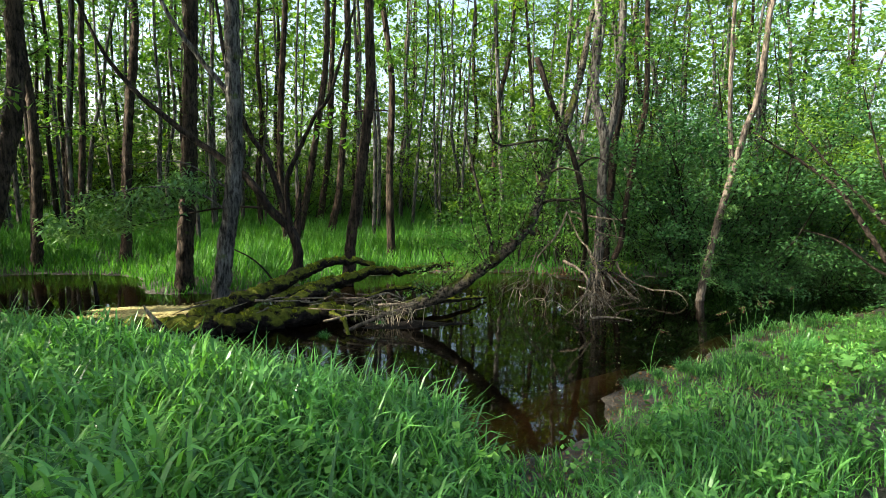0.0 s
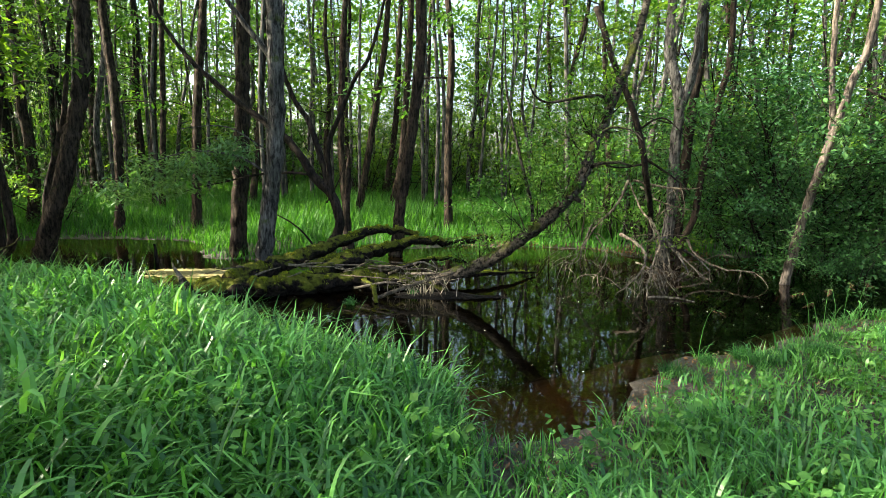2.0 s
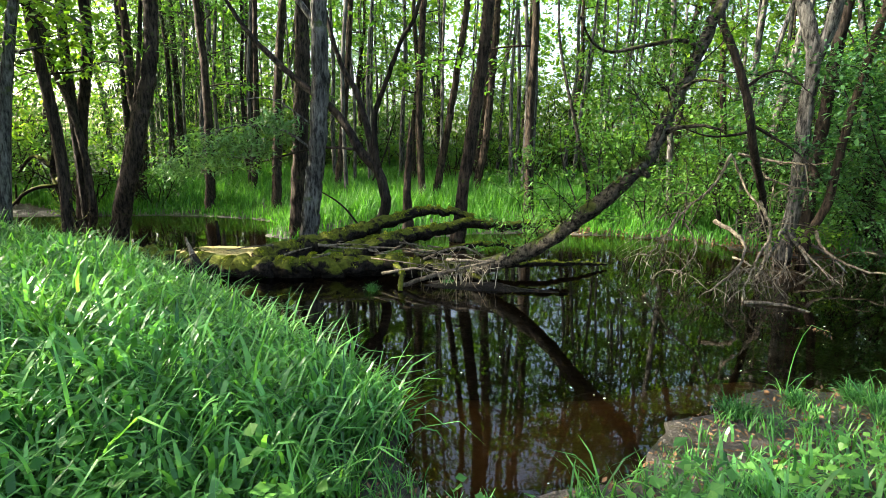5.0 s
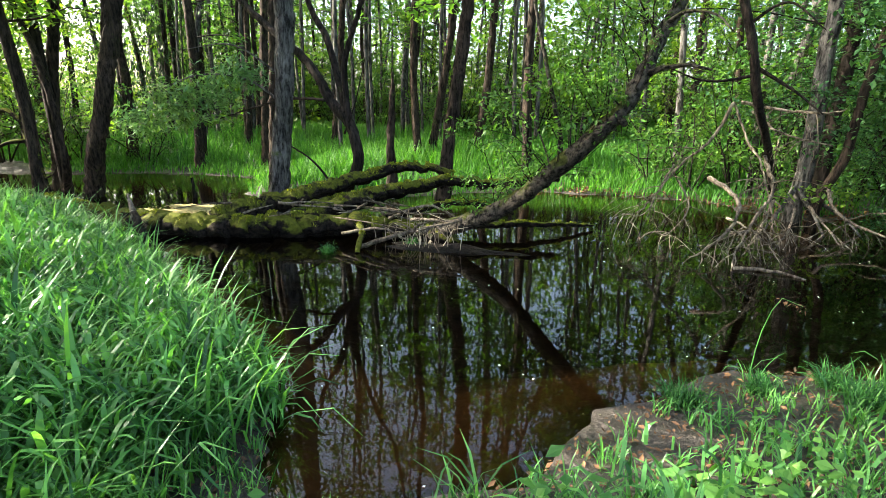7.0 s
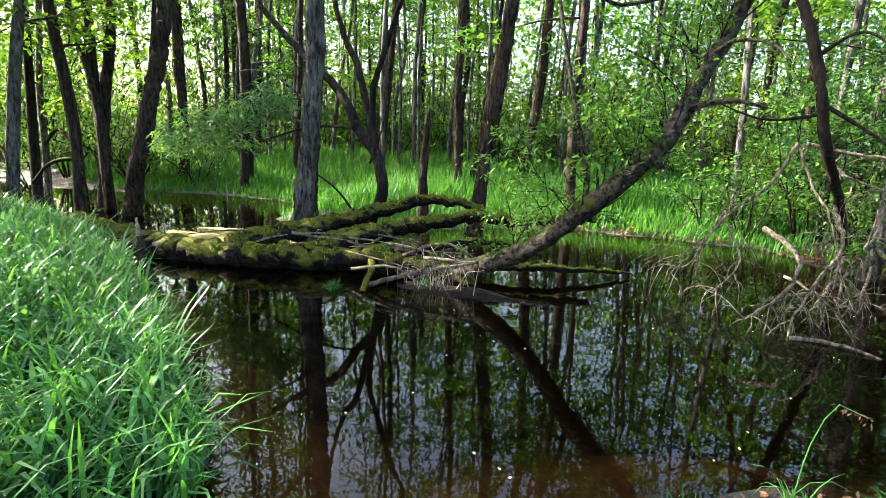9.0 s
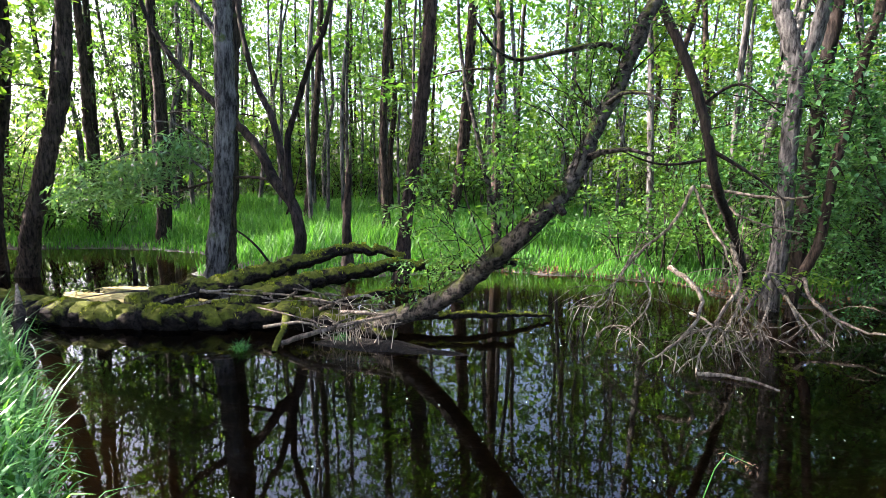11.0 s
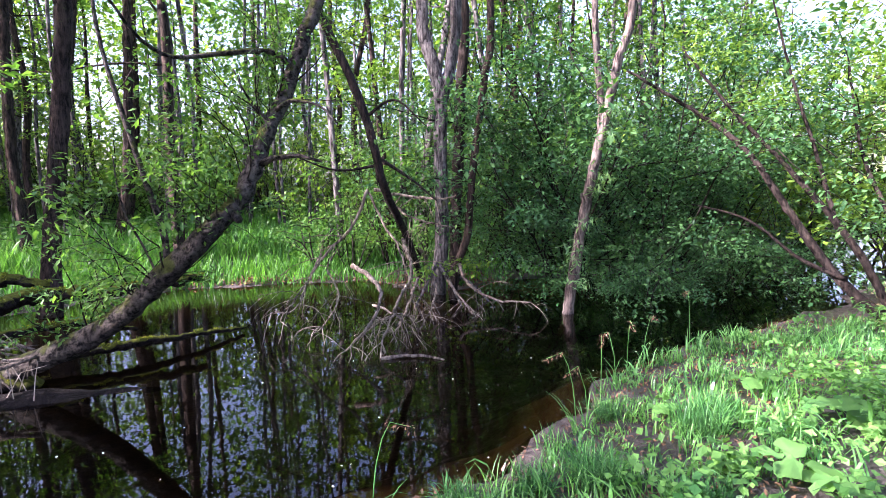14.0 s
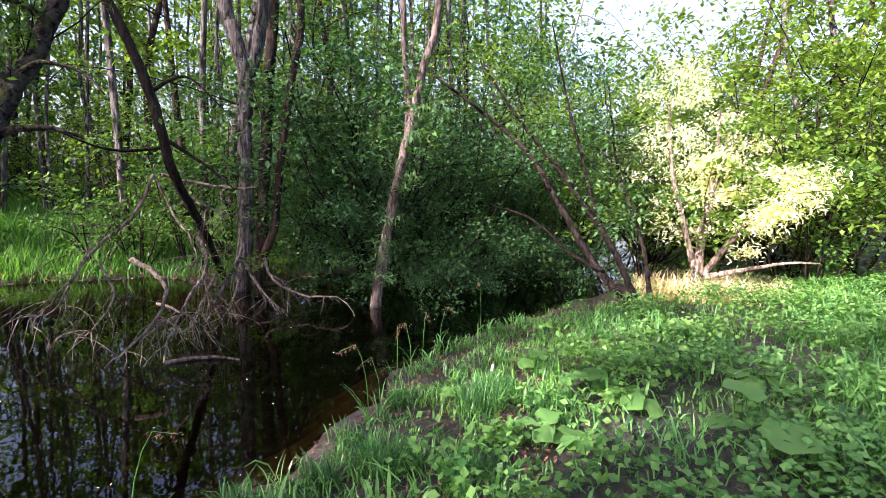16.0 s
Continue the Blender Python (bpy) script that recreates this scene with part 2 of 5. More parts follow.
def tube(geo, points, r0, r1, rng, sides=8, rough=0.08, step=0.15, flare=0.0, kink=0.0, power=1.0, furrow=0.03):
    """A tapered, uneven stem along a smooth line, closed at both ends."""
    p = curve(points, step)
    n = len(p)
    if kink:
        p[1:-1] += rng.normal(0, kink, (n - 2, 3)) if n > 2 else 0
    u = np.linspace(0, 1, n)
    r = r0 + (r1 - r0) * u ** power
    run = np.r_[0, np.cumsum(np.linalg.norm(np.diff(p, axis=0), axis=1))]
    r = r * (1 + flare * np.exp(-run / (2.2 * r0 + 1e-6)))
    d = np.gradient(p, axis=0)
    d /= np.linalg.norm(d, axis=1, keepdims=True) + 1e-9
    side = np.cross(d, (0.31, 0.95, 0.05) if abs(d[:, 2]).mean() > 0.6 else (0.02, 0.05, 1.0))
    side /= np.linalg.norm(side, axis=1, keepdims=True) + 1e-9
    other = np.cross(d, side)
    a = np.linspace(0, 2 * math.pi, sides, endpoint=False)
    lump = rng.normal(0, rough, (n, sides))
    lump[1:] = 0.5 * lump[1:] + 0.5 * lump[:-1]
    ridge = 1 + 0.08 * np.sin(3 * a + rng.uniform(0, 6))[None, :] * (1 + 2.5 * flare * np.exp(-run / 0.3))[:, None]
    slow = rng.normal(0, furrow, (n // 5 + 2, sides))
    at = np.linspace(0, len(slow) - 1.001, n)
    low = at.astype(int)
    slow = slow[low] * (1 - (at - low))[:, None] + slow[low + 1] * (at - low)[:, None]
    rr = r[:, None] * (1 + lump + slow) * ridge
    v = p[:, None] + rr[..., None] * (np.cos(a)[None, :, None] * side[:, None] + np.sin(a)[None, :, None] * other[:, None])
    v = np.vstack([v.reshape(-1, 3), p[:1], p[-1:]])
    i, j = np.meshgrid(np.arange(n - 1), np.arange(sides), indexing="ij")
    k = (j + 1) % sides
    q0, q1, q2, q3 = (i * sides + j).ravel(), (i * sides + k).ravel(), ((i + 1) * sides + k).ravel(), ((i + 1) * sides + j).ravel()
    f = np.vstack([np.c_[q0, q1, q2], np.c_[q0, q2, q3]])
    c = np.arange(sides)
    e = (n - 1) * sides
    f = np.vstack([f, np.c_[(c + 1) % sides, c, np.full(sides, n * sides)], np.c_[e + c, e + (c + 1) % sides, np.full(sides, n * sides + 1)]])
    geo.add(v, f)
    return p


def leaves(geo, centres, size, rng, wide=0.5, droop=0.35, fold=0.25):
    """Folded pointed leaves, one at each centre."""
    n = len(centres)
    a = rng.uniform(0, 2 * math.pi, n)
    tilt = rng.normal(-droop, 0.45, n)
    d = np.c_[np.cos(a) * np.cos(tilt), np.sin(a) * np.cos(tilt), np.sin(tilt)]
    s = np.c_[-np.sin(a), np.cos(a), rng.normal(0, 0.35, n)]
    s /= np.linalg.norm(s, axis=1, keepdims=True)
    up = np.cross(d, s)
    l = (size * rng.uniform(0.65, 1.3, n))[:, None]
    w = l * wide * 0.5
    c = np.asarray(centres)
    v = np.stack([c, c + d * l * 0.48 + s * w + up * w * fold, c + d * l, c + d * l * 0.48 - s * w + up * w * fold], 1)
    i = np.arange(n)[:, None] * 4
    geo.add(v.reshape(-1, 3), np.vstack([i + (0, 1, 2), i + (0, 2, 3)]))


def clumps(rng, centres, per, radius, flat=0.55):
    """Leaf places in loose clumps, denser towards their outside."""
    c = np.repeat(np.asarray(centres), per, axis=0)
    d = rng.normal(0, 1, c.shape)
    d /= np.linalg.norm(d, axis=1, keepdims=True)
    d *= (rng.uniform(0, 1, len(c)) ** 0.45)[:, None] * radius * rng.uniform(0.6, 1.25, len(c))[:, None]
    d[:, 2] *= flat
    return c + d


def grow(geo, rng, start, way, length, r, depth, spread=0.7, sag=0.15, sides=5, tips=None, kids=(2, 4), step=0.12):
    """A limb that wanders, thins and forks."""
    n = 5
    pts, p, d = [np.array(start, float)], np.array(start, float), np.array(way, float)
    for _ in range(n):
        d = d + rng.normal(0, 0.16, 3) + np.array((0, 0, -sag * 0.3))
        d /= np.linalg.norm(d)
        p = p + d * length / n
        pts.append(p.copy())
    tube(geo, pts, r, r * 0.35, rng, sides, 0.08, step)
    if tips is not None:
        tips.extend(pts[2:])
    if depth > 0:
        for _ in range(rng.integers(*kids)):
            k = rng.integers(1, n + 1)
            e = (pts[k] - pts[k - 1])
            e = e / np.linalg.norm(e) + rng.normal(0, spread, 3)
            grow(geo, rng, pts[k], e / np.linalg.norm(e), length * rng.uniform(0.4, 0.7), r * 0.5, depth - 1, spread, sag, max(3, sides - 1), tips, kids, step)


def blades(geo, x, y, z, length, width, rng, bend=0.8, segs=3, lean=0.35):
    """Grass blades that arch over to one side."""
    n = len(x)
    a = rng.uniform(0, 2 * math.pi, n)
    out = np.c_[np.cos(a), np.sin(a), np.zeros(n)]
    s = np.c_[-np.sin(a), np.cos(a), np.zeros(n)]
    l = length * rng.uniform(0.55, 1.25, n)
    w = width * rng.uniform(0.6, 1.3, n)
    b = bend * rng.uniform(0.25, 1.5, n)
    lean0 = rng.uniform(0.0, lean, n)
    base = np.c_[x, y, z]
    v, p = [], base.copy()
    for k in range(segs + 1):
        wk = w * (1.0 if k == 0 else (1.1, 1.15, 0.95, 0.6)[min(k, 3)])
        if k < segs:
            v += [p - s * wk[:, None] / 2, p + s * wk[:, None] / 2]
        else:
            v.append(p)
        ang = lean0 + b * ((k + 0.6) / segs) ** 1.6 * 1.3
        p = p + (out * np.sin(ang)[:, None] + np.array((0, 0, 1.0)) * np.cos(ang)[:, None]) * (l / segs)[:, None]
    m = 2 * segs + 1
    v = np.stack(v, 1).reshape(-1, 3)
    i = np.arange(n)[:, None] * m
    f = []
    for k in range(segs - 1):
        f += [i + (2 * k, 2 * k + 1, 2 * k + 3), i + (2 * k, 2 * k + 3, 2 * k + 2)]
    f.append(i + (2 * segs - 2, 2 * segs - 1, 2 * segs))
    geo.add(v, np.vstack(f))


# ---- the plan: shores of the creek ----
NEAR = [(-40, 0.6), (-20, 2.2), (-14, 3.3), (-9, 4.5), (-6.5, 5.0), (-4.8, 5.1), (-3.3, 4.85), (-1.8, 4.5), (-0.6, 4.15), (0.47, 3.82), (0.9, 3.62), (1.2, 3.32),
        (1.5, 3.12), (1.82, 3.25), (2.08, 3.62), (2.33, 4.27), (2.45, 4.8), (2.85, 5.32), (3.4, 5.65), (3.83, 6.03), (4.13, 6.35), (4.5, 7.02), (5.0, 7.55),
        (5.8, 8.05), (6.6, 8.55), (7.6, 9.2), (8.6, 9.85), (10, 11.2), (14, 14.8), (20, 20.5), (40, 37)]
FAR = [(40, 42), (19, 24), (13, 17.5), (10.5, 14.6), (9.0, 13.1), (7.0, 12.6), (5.4, 12.5), (4.3, 12.3), (3.6, 11.5), (3.1, 11.15), (2.6, 11.6), (2.2, 12.2), (1.5, 12.4), (0.2, 12.2),
       (-1.2, 11.8), (-2.2, 10.9), (-2.7, 9.9), (-3.2, 9.0), (-4.0, 8.5), (-4.9, 8.25), (-5.5, 8.3), (-5.9, 8.6), (-6.5, 9.5), (-7.6, 10.1), (-9.2, 9.9), (-10.6, 9.3),
       (-12, 8.0), (-14, 6.9), (-20, 6.0), (-40, 5)]


def shore_distance(x, y, line):
    best = np.full(x.shape, 1e9)
    for (ax, ay), (bx, by) in zip(line, line[1:]):
        dx, dy = bx - ax, by - ay
        u = np.clip(((x - ax) * dx + (y - ay) * dy) / (dx * dx + dy * dy), 0, 1)
        best = np.minimum(best, np.hypot(x - ax - u * dx, y - ay - u * dy))
    return best


def in_water(x, y):
    poly = NEAR + FAR
    inside = np.zeros(x.shape, bool)
    for (ax, ay), (bx, by) in zip(poly, poly[1:] + poly[:1]):
        cross = (ay > y) != (by > y)
        inside ^= cross & (x < (bx - ax) * (y - ay) / (by - ay + 1e-12) + ax)
    return inside


def wavy(x, y):
    return (np.sin(x * 2.1 + 1.3 * np.sin(y * 1.7)) + np.sin(y * 2.6 + 0.8 * np.sin(x * 1.3 + 1)) + 0.6 * np.sin(x * 5.3 + y * 3.1) + 0.5 * np.sin(y * 6.7 - x * 2.9)) / 3


def ground_height(x, y):
    x, y = np.asarray(x, float), np.asarray(y, float)
    x, y = x + 0.07 * np.sin(5.1 * y + 2 * x) + 0.03 * np.sin(13 * y), y + 0.07 * np.sin(4.7 * x - 1.3 * y) + 0.03 * np.sin(11 * x)
    near, far = shore_distance(x, y, NEAR), shore_distance(x, y, FAR)
    wet = in_water(x, y)
    shelf = np.clip(1 - np.hypot(x - 2.0, y - 4.3) / 2.2, 0, 1)
    d = np.minimum(near, far)
    bed = -np.minimum(0.85, 0.001 + (0.55 - 0.40 * shelf) * d) + 0.02 * wavy(x * 2, y * 2) * np.clip(d, 0, 1)
    left = np.clip((0.9 - x) / 0.8, 0, 1)
    bank = np.minimum(0.72, 0.012 * (1 - np.exp(-near / 0.3)) + (0.07 + 0.055 * left) * near + 0.10 * left * (1 - np.exp(-near / 0.25)))
    beyond = 0.22 * (1 - np.exp(-far / 1.2)) + 0.07 * np.maximum(0, y - 24) + 0.05 * np.maximum(0, -x - 16) + 0.065 * np.clip(far - 1.2, 0, 14)
    land = np.where(near < far, bank, np.minimum(beyond, 4)) + 0.03 * wavy(x, y) * np.clip(d, 0, 1)
    return np.where(wet, np.minimum(bed, -0.001), np.maximum(land, 0.001))


def gz(x, y):
    return float(ground_height(np.array([x]), np.array([y]))[0])


# ---- ground, water ----
def axis(lo, hi, step, reach):
    fine = np.arange(lo, hi + step, step)
    out = np.geomspace(0.3, reach, 26)
    return np.r_[lo - out[::-1], fine, fine[-1] + out]


def build_ground():
    xs, ys = axis(-13, 14, 0.14, 420), axis(-3, 17, 0.14, 420)
    x, y = np.meshgrid(xs, ys, indexing="ij")
    z = ground_height(x.ravel(), y.ravel())
    i, j = np.meshgrid(np.arange(len(xs) - 1), np.arange(len(ys) - 1), indexing="ij")
    a = (i * len(ys) + j).ravel()
    b, c, d = a + len(ys), a + len(ys) + 1, a + 1
    g = Geo().add(np.c_[x.ravel(), y.ravel(), z], np.vstack([np.c_[a, b, c], np.c_[a, c, d]]))
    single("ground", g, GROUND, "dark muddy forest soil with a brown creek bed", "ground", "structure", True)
    g = Geo().add([(-200, -40, 0), (200, -40, 0), (200, 120, 0), (-200, 120, 0)], [(0, 1, 2), (0, 2, 3)])
    w = single("water", g, WATER, "still brown creek water mirroring the trees", "water", "structure")


build_ground()


# ---- trees ----
def tree(name, label, stems, material, seed, leaf=None, group="", category="tree", part_names=None):
    """stems: (points, r0, r1, flare) lists; the first is the trunk. leaf: (centres, size, material, wide)."""
    rng = np.random.default_rng(seed)
    base = np.array(stems[0][0][0], float)
    ob = thing(name, label, category, tuple(base), group)
    for k, (pts, r0, r1, flare) in enumerate(stems):
        g = Geo()
        tube(g, np.array(pts) - base, r0, r1, rng, 15 if r0 > 0.08 else 10 if r0 > 0.03 else 6, 0.045, 0.07, flare, r0 * 0.06, 1.0, 0.055)
        part("trunk" if k == 0 else "limb", g, material, ob, "", True)
    if leaf:
        cs, size, mat, wide = leaf
        g = Geo()
        leaves(g, np.asarray(cs) - base, size, rng, wide)
        part("crown", g, mat, ob, "")
    return ob


def up_from(pts, n, dx=0.0, dy=0.0, dz=1.6):
    """Carries a stem on upwards past its last known point."""
    out = list(pts)
    for k in range(n):
        x, y, z = out[-1]
        out.append((x + dx + 0.08 * math.sin(k * 2.1 + x), y + dy + 0.08 * math.cos(k * 1.7 + y), z + dz))
    return out


RNG = np.random.default_rng(7)


def moved(stems, dx, dy, dz=0.0):
    """The same stems at another place."""
    return [([(x + dx, y + dy, z + dz) for x, y, z in pts], r0, r1, flare) for pts, r0, r1, flare in stems]


def crown_at(rng, x, y, z, spread, height, n, per, radius):
    c = np.c_[rng.normal(x, spread, n), rng.normal(y, spread, n), rng.uniform(z, z + height, n)]
    return clumps(rng, c, per, radius)


# the alder by the log, its neighbours and the crooked dark tree
ALDER = up_from([(-3.48, 7.34, -0.25), (-3.46, 7.34, 0.1), (-3.36, 7.34, 0.89), (-3.23, 7.34, 1.62), (-3.14, 7.34, 2.33), (-3.10, 7.34, 3.04), (-3.11, 7.34, 3.8)], 6)
shoots = clumps(RNG, [(-3.7 - 0.22 * k + 0.1 * math.sin(3 * k), 7.2 - 0.09 * k, 2.0 - 0.07 * k + 0.18 * math.sin(2.3 * k)) for k in range(9)], 260, 0.36, 0.8)
tree("alder_tree", "grey alder with scarred pale bark standing in the water", [
    (ALDER, 0.14, 0.07, 0.3),
    ([(-3.25, 7.3, 1.65), (-3.7, 7.1, 1.95), (-4.4, 6.8, 2.0), (-5.2, 6.6, 1.75)], 0.022, 0.006, 0),
    ([(-3.2, 7.3, 2.0), (-3.8, 7.0, 2.4), (-4.5, 6.7, 2.35)], 0.018, 0.005, 0),
    ([(-3.1, 7.34, 3.4), (-3.9, 7.0, 4.6), (-4.3, 6.8, 5.8)], 0.05, 0.02, 0),
], BARK_GREY, 1, (np.vstack([shoots, crown_at(RNG, -3.3, 7.2, 7.5, 1.3, 5, 12, 80, 0.7)]), 0.125, LEAF_WILLOW, 0.28))
tree("alder_tree", "slender grey-brown alder behind the log", [
    (up_from([(-4.95, 8.57, 0.0), (-4.87, 8.57, 0.95), (-4.75, 8.57, 2.2), (-4.66, 8.57, 3.6), (-4.6, 8.57, 4.6)], 6), 0.15, 0.06, 0.25)],
    BARK_BROWN, 2, (crown_at(RNG, -4.5, 8.6, 7, 1.3, 5, 12, 80, 0.7), 0.10, LEAF_FOREST, 0.6))
tree("crooked_tree", "small dark crooked tree with several bare stems", [
    ([(-2.65, 7.75, 0.1), (-2.5, 7.82, 0.4), (-2.27, 7.82, 0.84), (-2.42, 7.82, 1.35), (-2.77, 7.82, 1.67), (-3.19, 7.82, 2.21), (-4.2, 7.82, 2.9), (-5.1, 7.82, 3.59), (-5.8, 7.82, 4.42), (-6.3, 7.8, 5.5)], 0.088, 0.018, 0.1),
    ([(-2.42, 7.82, 1.32), (-2.57, 7.84, 1.81), (-2.84, 7.86, 2.55), (-3.14, 7.88, 2.96), (-3.5, 7.9, 3.93), (-3.7, 7.9, 5.4)], 0.056, 0.022, 0),
    ([(-2.40, 7.82, 1.30), (-2.45, 7.80, 1.81), (-2.42, 7.77, 2.22), (-2.21, 7.75, 2.62), (-1.91, 7.72, 3.18), (-1.61, 7.7, 3.6), (-1.2, 7.6, 4.8)], 0.05, 0.016, 0),
    ([(-2.55, 7.82, 1.55), (-2.75, 7.8, 1.66), (-3.4, 7.68, 1.69), (-4.14, 7.54, 1.56), (-5.5, 7.4, 1.25)], 0.028, 0.005, 0),
    ([(-2.6, 7.75, 0.3), (-2.9, 7.6, 0.75), (-3.3, 7.5, 1.0), (-3.6, 7.5, 1.02)], 0.022, 0.006, 0),
    ([(-2.5, 7.8, 1.2), (-2.2, 7.7, 1.6), (-1.9, 7.6, 2.2)], 0.015, 0.004, 0),
], BARK_DARK, 3, (np.vstack([crown_at(RNG, -5.6, 7.7, 5.0, 0.8, 1.6, 12, 80, 0.5), crown_at(RNG, -3.6, 7.9, 5.4, 0.8, 1.6, 12, 80, 0.5), crown_at(RNG, -5.0, 7.4, 1.15, 0.35, 0.3, 7, 30, 0.25)]), 0.09, LEAF_FOREST, 0.55))
tree("mid_tree", "straight brown alder growing behind the fallen log", [
    (up_from([(-2.10, 9.86, 0.0), (-2.05, 9.86, 0.24), (-2.01, 9.86, 0.86), (-1.90, 9.86, 1.55), (-1.76, 9.86, 2.39), (-1.66, 9.86, 3.23), (-1.56, 9.86, 4.03)], 6, 0.08), 0.115, 0.05, 0.35)],
    BARK_BROWN, 4, (crown_at(RNG, -1.2, 9.9, 7, 1.3, 5, 12, 80, 0.7), 0.10, LEAF_FOREST, 0.6))
for seed, pts, r in ((5, [(-4.82, 13.02, 0.2), (-4.94, 13.02, 1.77), (-4.98, 13.02, 2.81), (-4.85, 13.02, 5.39)], 0.10),
                     (6, [(-4.70, 13.3, 0.2), (-4.43, 13.3, 1.5), (-4.18, 13.3, 2.78), (-3.77, 13.3, 5.28)], 0.10),
                     (8, [(-4.42, 15.06, 0.2), (-4.04, 15.06, 1.91), (-3.88, 15.06, 3.63), (-3.74, 15.06, 5.74)], 0.12),
                     (9, [(-12.3, 9.8, 0.1), (-12.06, 9.8, 1.54), (-12.25, 9.8, 3.4), (-12.24, 9.8, 4.56)], 0.14),
                     (141, [(-15.2, 14.0, 0.2), (-14.97, 14.0, 3.5), (-14.8, 14.0, 6.4)], 0.13), (142, [(-11.7, 13.2, 0.2), (-11.55, 13.2, 3.3), (-11.3, 13.2, 5.8)], 0.11),
                     (143, [(-8.05, 10.9, 0.1), (-7.82, 10.9, 3.2), (-7.48, 10.9, 5.7)], 0.12), (144, [(-10.75, 12.5, 0.2), (-10.47, 12.5, 3.3), (-10.3, 12.5, 6.3)], 0.09),
                     (145, [(-8.7, 14.0, 0.2), (-8.25, 14.0, 3.4), (-7.96, 14.0, 6.5)], 0.11), (146, [(-5.85, 17.8, 0.2), (-5.33, 17.8, 3.4), (-5.18, 17.8, 6.5)], 0.12),
                     (147, [(-6.2, 23.3, 0.2), (-6.1, 23.3, 3.2), (-5.95, 23.3, 6.5)], 0.12), (148, [(-9.8, 10.2, 0.1), (-9.62, 10.2, 3.0), (-9.8, 10.2, 5.5)], 0.11),
                     (149, [(3.38, 10.75, -0.1), (3.45, 10.8, 0.45), (3.62, 10.8, 0.95), (3.72, 10.8, 1.95), (3.88, 10.8, 3.1), (4.0, 10.8, 3.9)], 0.06)):
    x, y, z = pts[-1]
    tree("alder_tree", "slim brown forest alder in tall grass", [(up_from(pts, 5), r, 0.04, 0.3)], BARK_BROWN, seed,
         (crown_at(RNG, x, y, 8, 1.3, 5, 12, 70, 0.7), 0.11, LEAF_FOREST, 0.6), "forest alders")


def stump():
    ob = thing("dead_stump", "tall grey rotten stump with a splintered top", "stump", (-3.05, 9.63, 0.1))
    rng = np.random.default_rng(11)
    g = Geo()
    tube(g, [(0, 0, 0), (0, 0, 0.2), (-0.03, 0, 0.9), (0.04, 0, 1.8)], 0.10, 0.05, rng, 10, 0.14, 0.1, 0.2)
    part("trunk", g, BARK_BROWN, ob, "", True)
    for k in range(4):
        g = Geo()
        a = k * 1.6
        x, y = 0.04 + 0.03 * math.cos(a), 0.03 * math.sin(a)
        tube(g, [(x, y, 1.7), (x * 1.1, y, 1.85), (x, y, 1.92 + 0.09 * k)], 0.025, 0.004, rng, 5, 0.1, 0.1)
        part("splinter", g, BARK_BROWN, ob)


stump()

# leaning willow over the creek
LEAN = [(-0.78, 7.2, -0.06), (-0.41, 7.15, 0.14), (0.16, 7.1, 0.36), (0.62, 7.05, 0.61), (1.06, 6.97, 0.97), (1.37, 6.97, 1.25), (1.6, 7.1, 1.52), (1.70, 7.2, 1.78), (1.77, 7.3, 2.02), (1.96, 7.5, 2.56), (2.15, 7.6, 3.12), (2.35, 7.8, 3.9), (2.5, 8.0, 4.8)]
lean_leaf = np.vstack([crown_at(RNG, 0.85, 6.95, 1.2, 0.28, 1.1, 12, 55, 0.26), clumps(RNG, [(0.8, 6.8, 1.3), (0.75, 6.7, 1.7), (1.0, 6.8, 1.5), (1.3, 6.9, 1.9), (1.1, 6.9, 2.0)], 30, 0.25), crown_at(RNG, 2.0, 7.3, 3.9, 0.8, 1.6, 16, 50, 0.5), crown_at(RNG, 1.4, 7.3, 2.0, 0.4, 1.6, 14, 32, 0.35)])
tree("leaning_willow", "old willow leaning far over the water, bark mossy and flaking", [
    (LEAN, 0.105, 0.04, 0.3)] + moved([
    ([(1.48, 6.92, 1.70), (1.56, 6.95, 1.80), (1.71, 6.9, 1.88), (1.96, 6.8, 1.89), (2.15, 6.75, 1.84)], 0.035, 0.010, 0),
    ([(0.87, 6.75, 0.92), (0.89, 6.75, 1.07), (0.87, 6.75, 1.34), (0.77, 6.75, 1.68), (0.68, 6.75, 2.02), (0.56, 6.75, 2.46), (0.47, 6.75, 2.95), (0.45, 6.75, 3.6)], 0.028, 0.010, 0),
    ([(1.82, 7.15, 2.68), (1.68, 7.1, 2.77), (1.33, 6.95, 2.72), (1.02, 6.8, 2.66), (0.86, 6.65, 2.75), (0.8, 6.4, 2.95)], 0.028, 0.010, 0),
    ([(1.38, 6.83, 1.44), (1.46, 6.75, 1.42), (1.50, 6.70, 1.39)], 0.045, 0.028, 0),
    ([(1.70, 7.08, 2.28), (1.85, 7.0, 2.35), (2.1, 6.95, 2.3), (2.25, 6.9, 2.15)], 0.02, 0.005, 0),
    ([(1.65, 7.05, 2.2), (1.5, 7.0, 2.4), (1.42, 6.95, 2.6)], 0.015, 0.005, 0),
    ([(0.82, 6.76, 0.85), (0.75, 6.75, 1.1), (0.6, 6.7, 1.5), (0.55, 6.7, 1.9)], 0.012, 0.004, 0),
    ([(1.0, 6.75, 1.05), (0.98, 6.75, 1.5), (1.05, 6.8, 2.1)], 0.010, 0.004, 0),
], 0.17, 0.26), BARK_WILLOW, 12, (lean_leaf + np.array((0.17, 0.26, 0)), 0.075, LEAF_FOREST, 0.5))
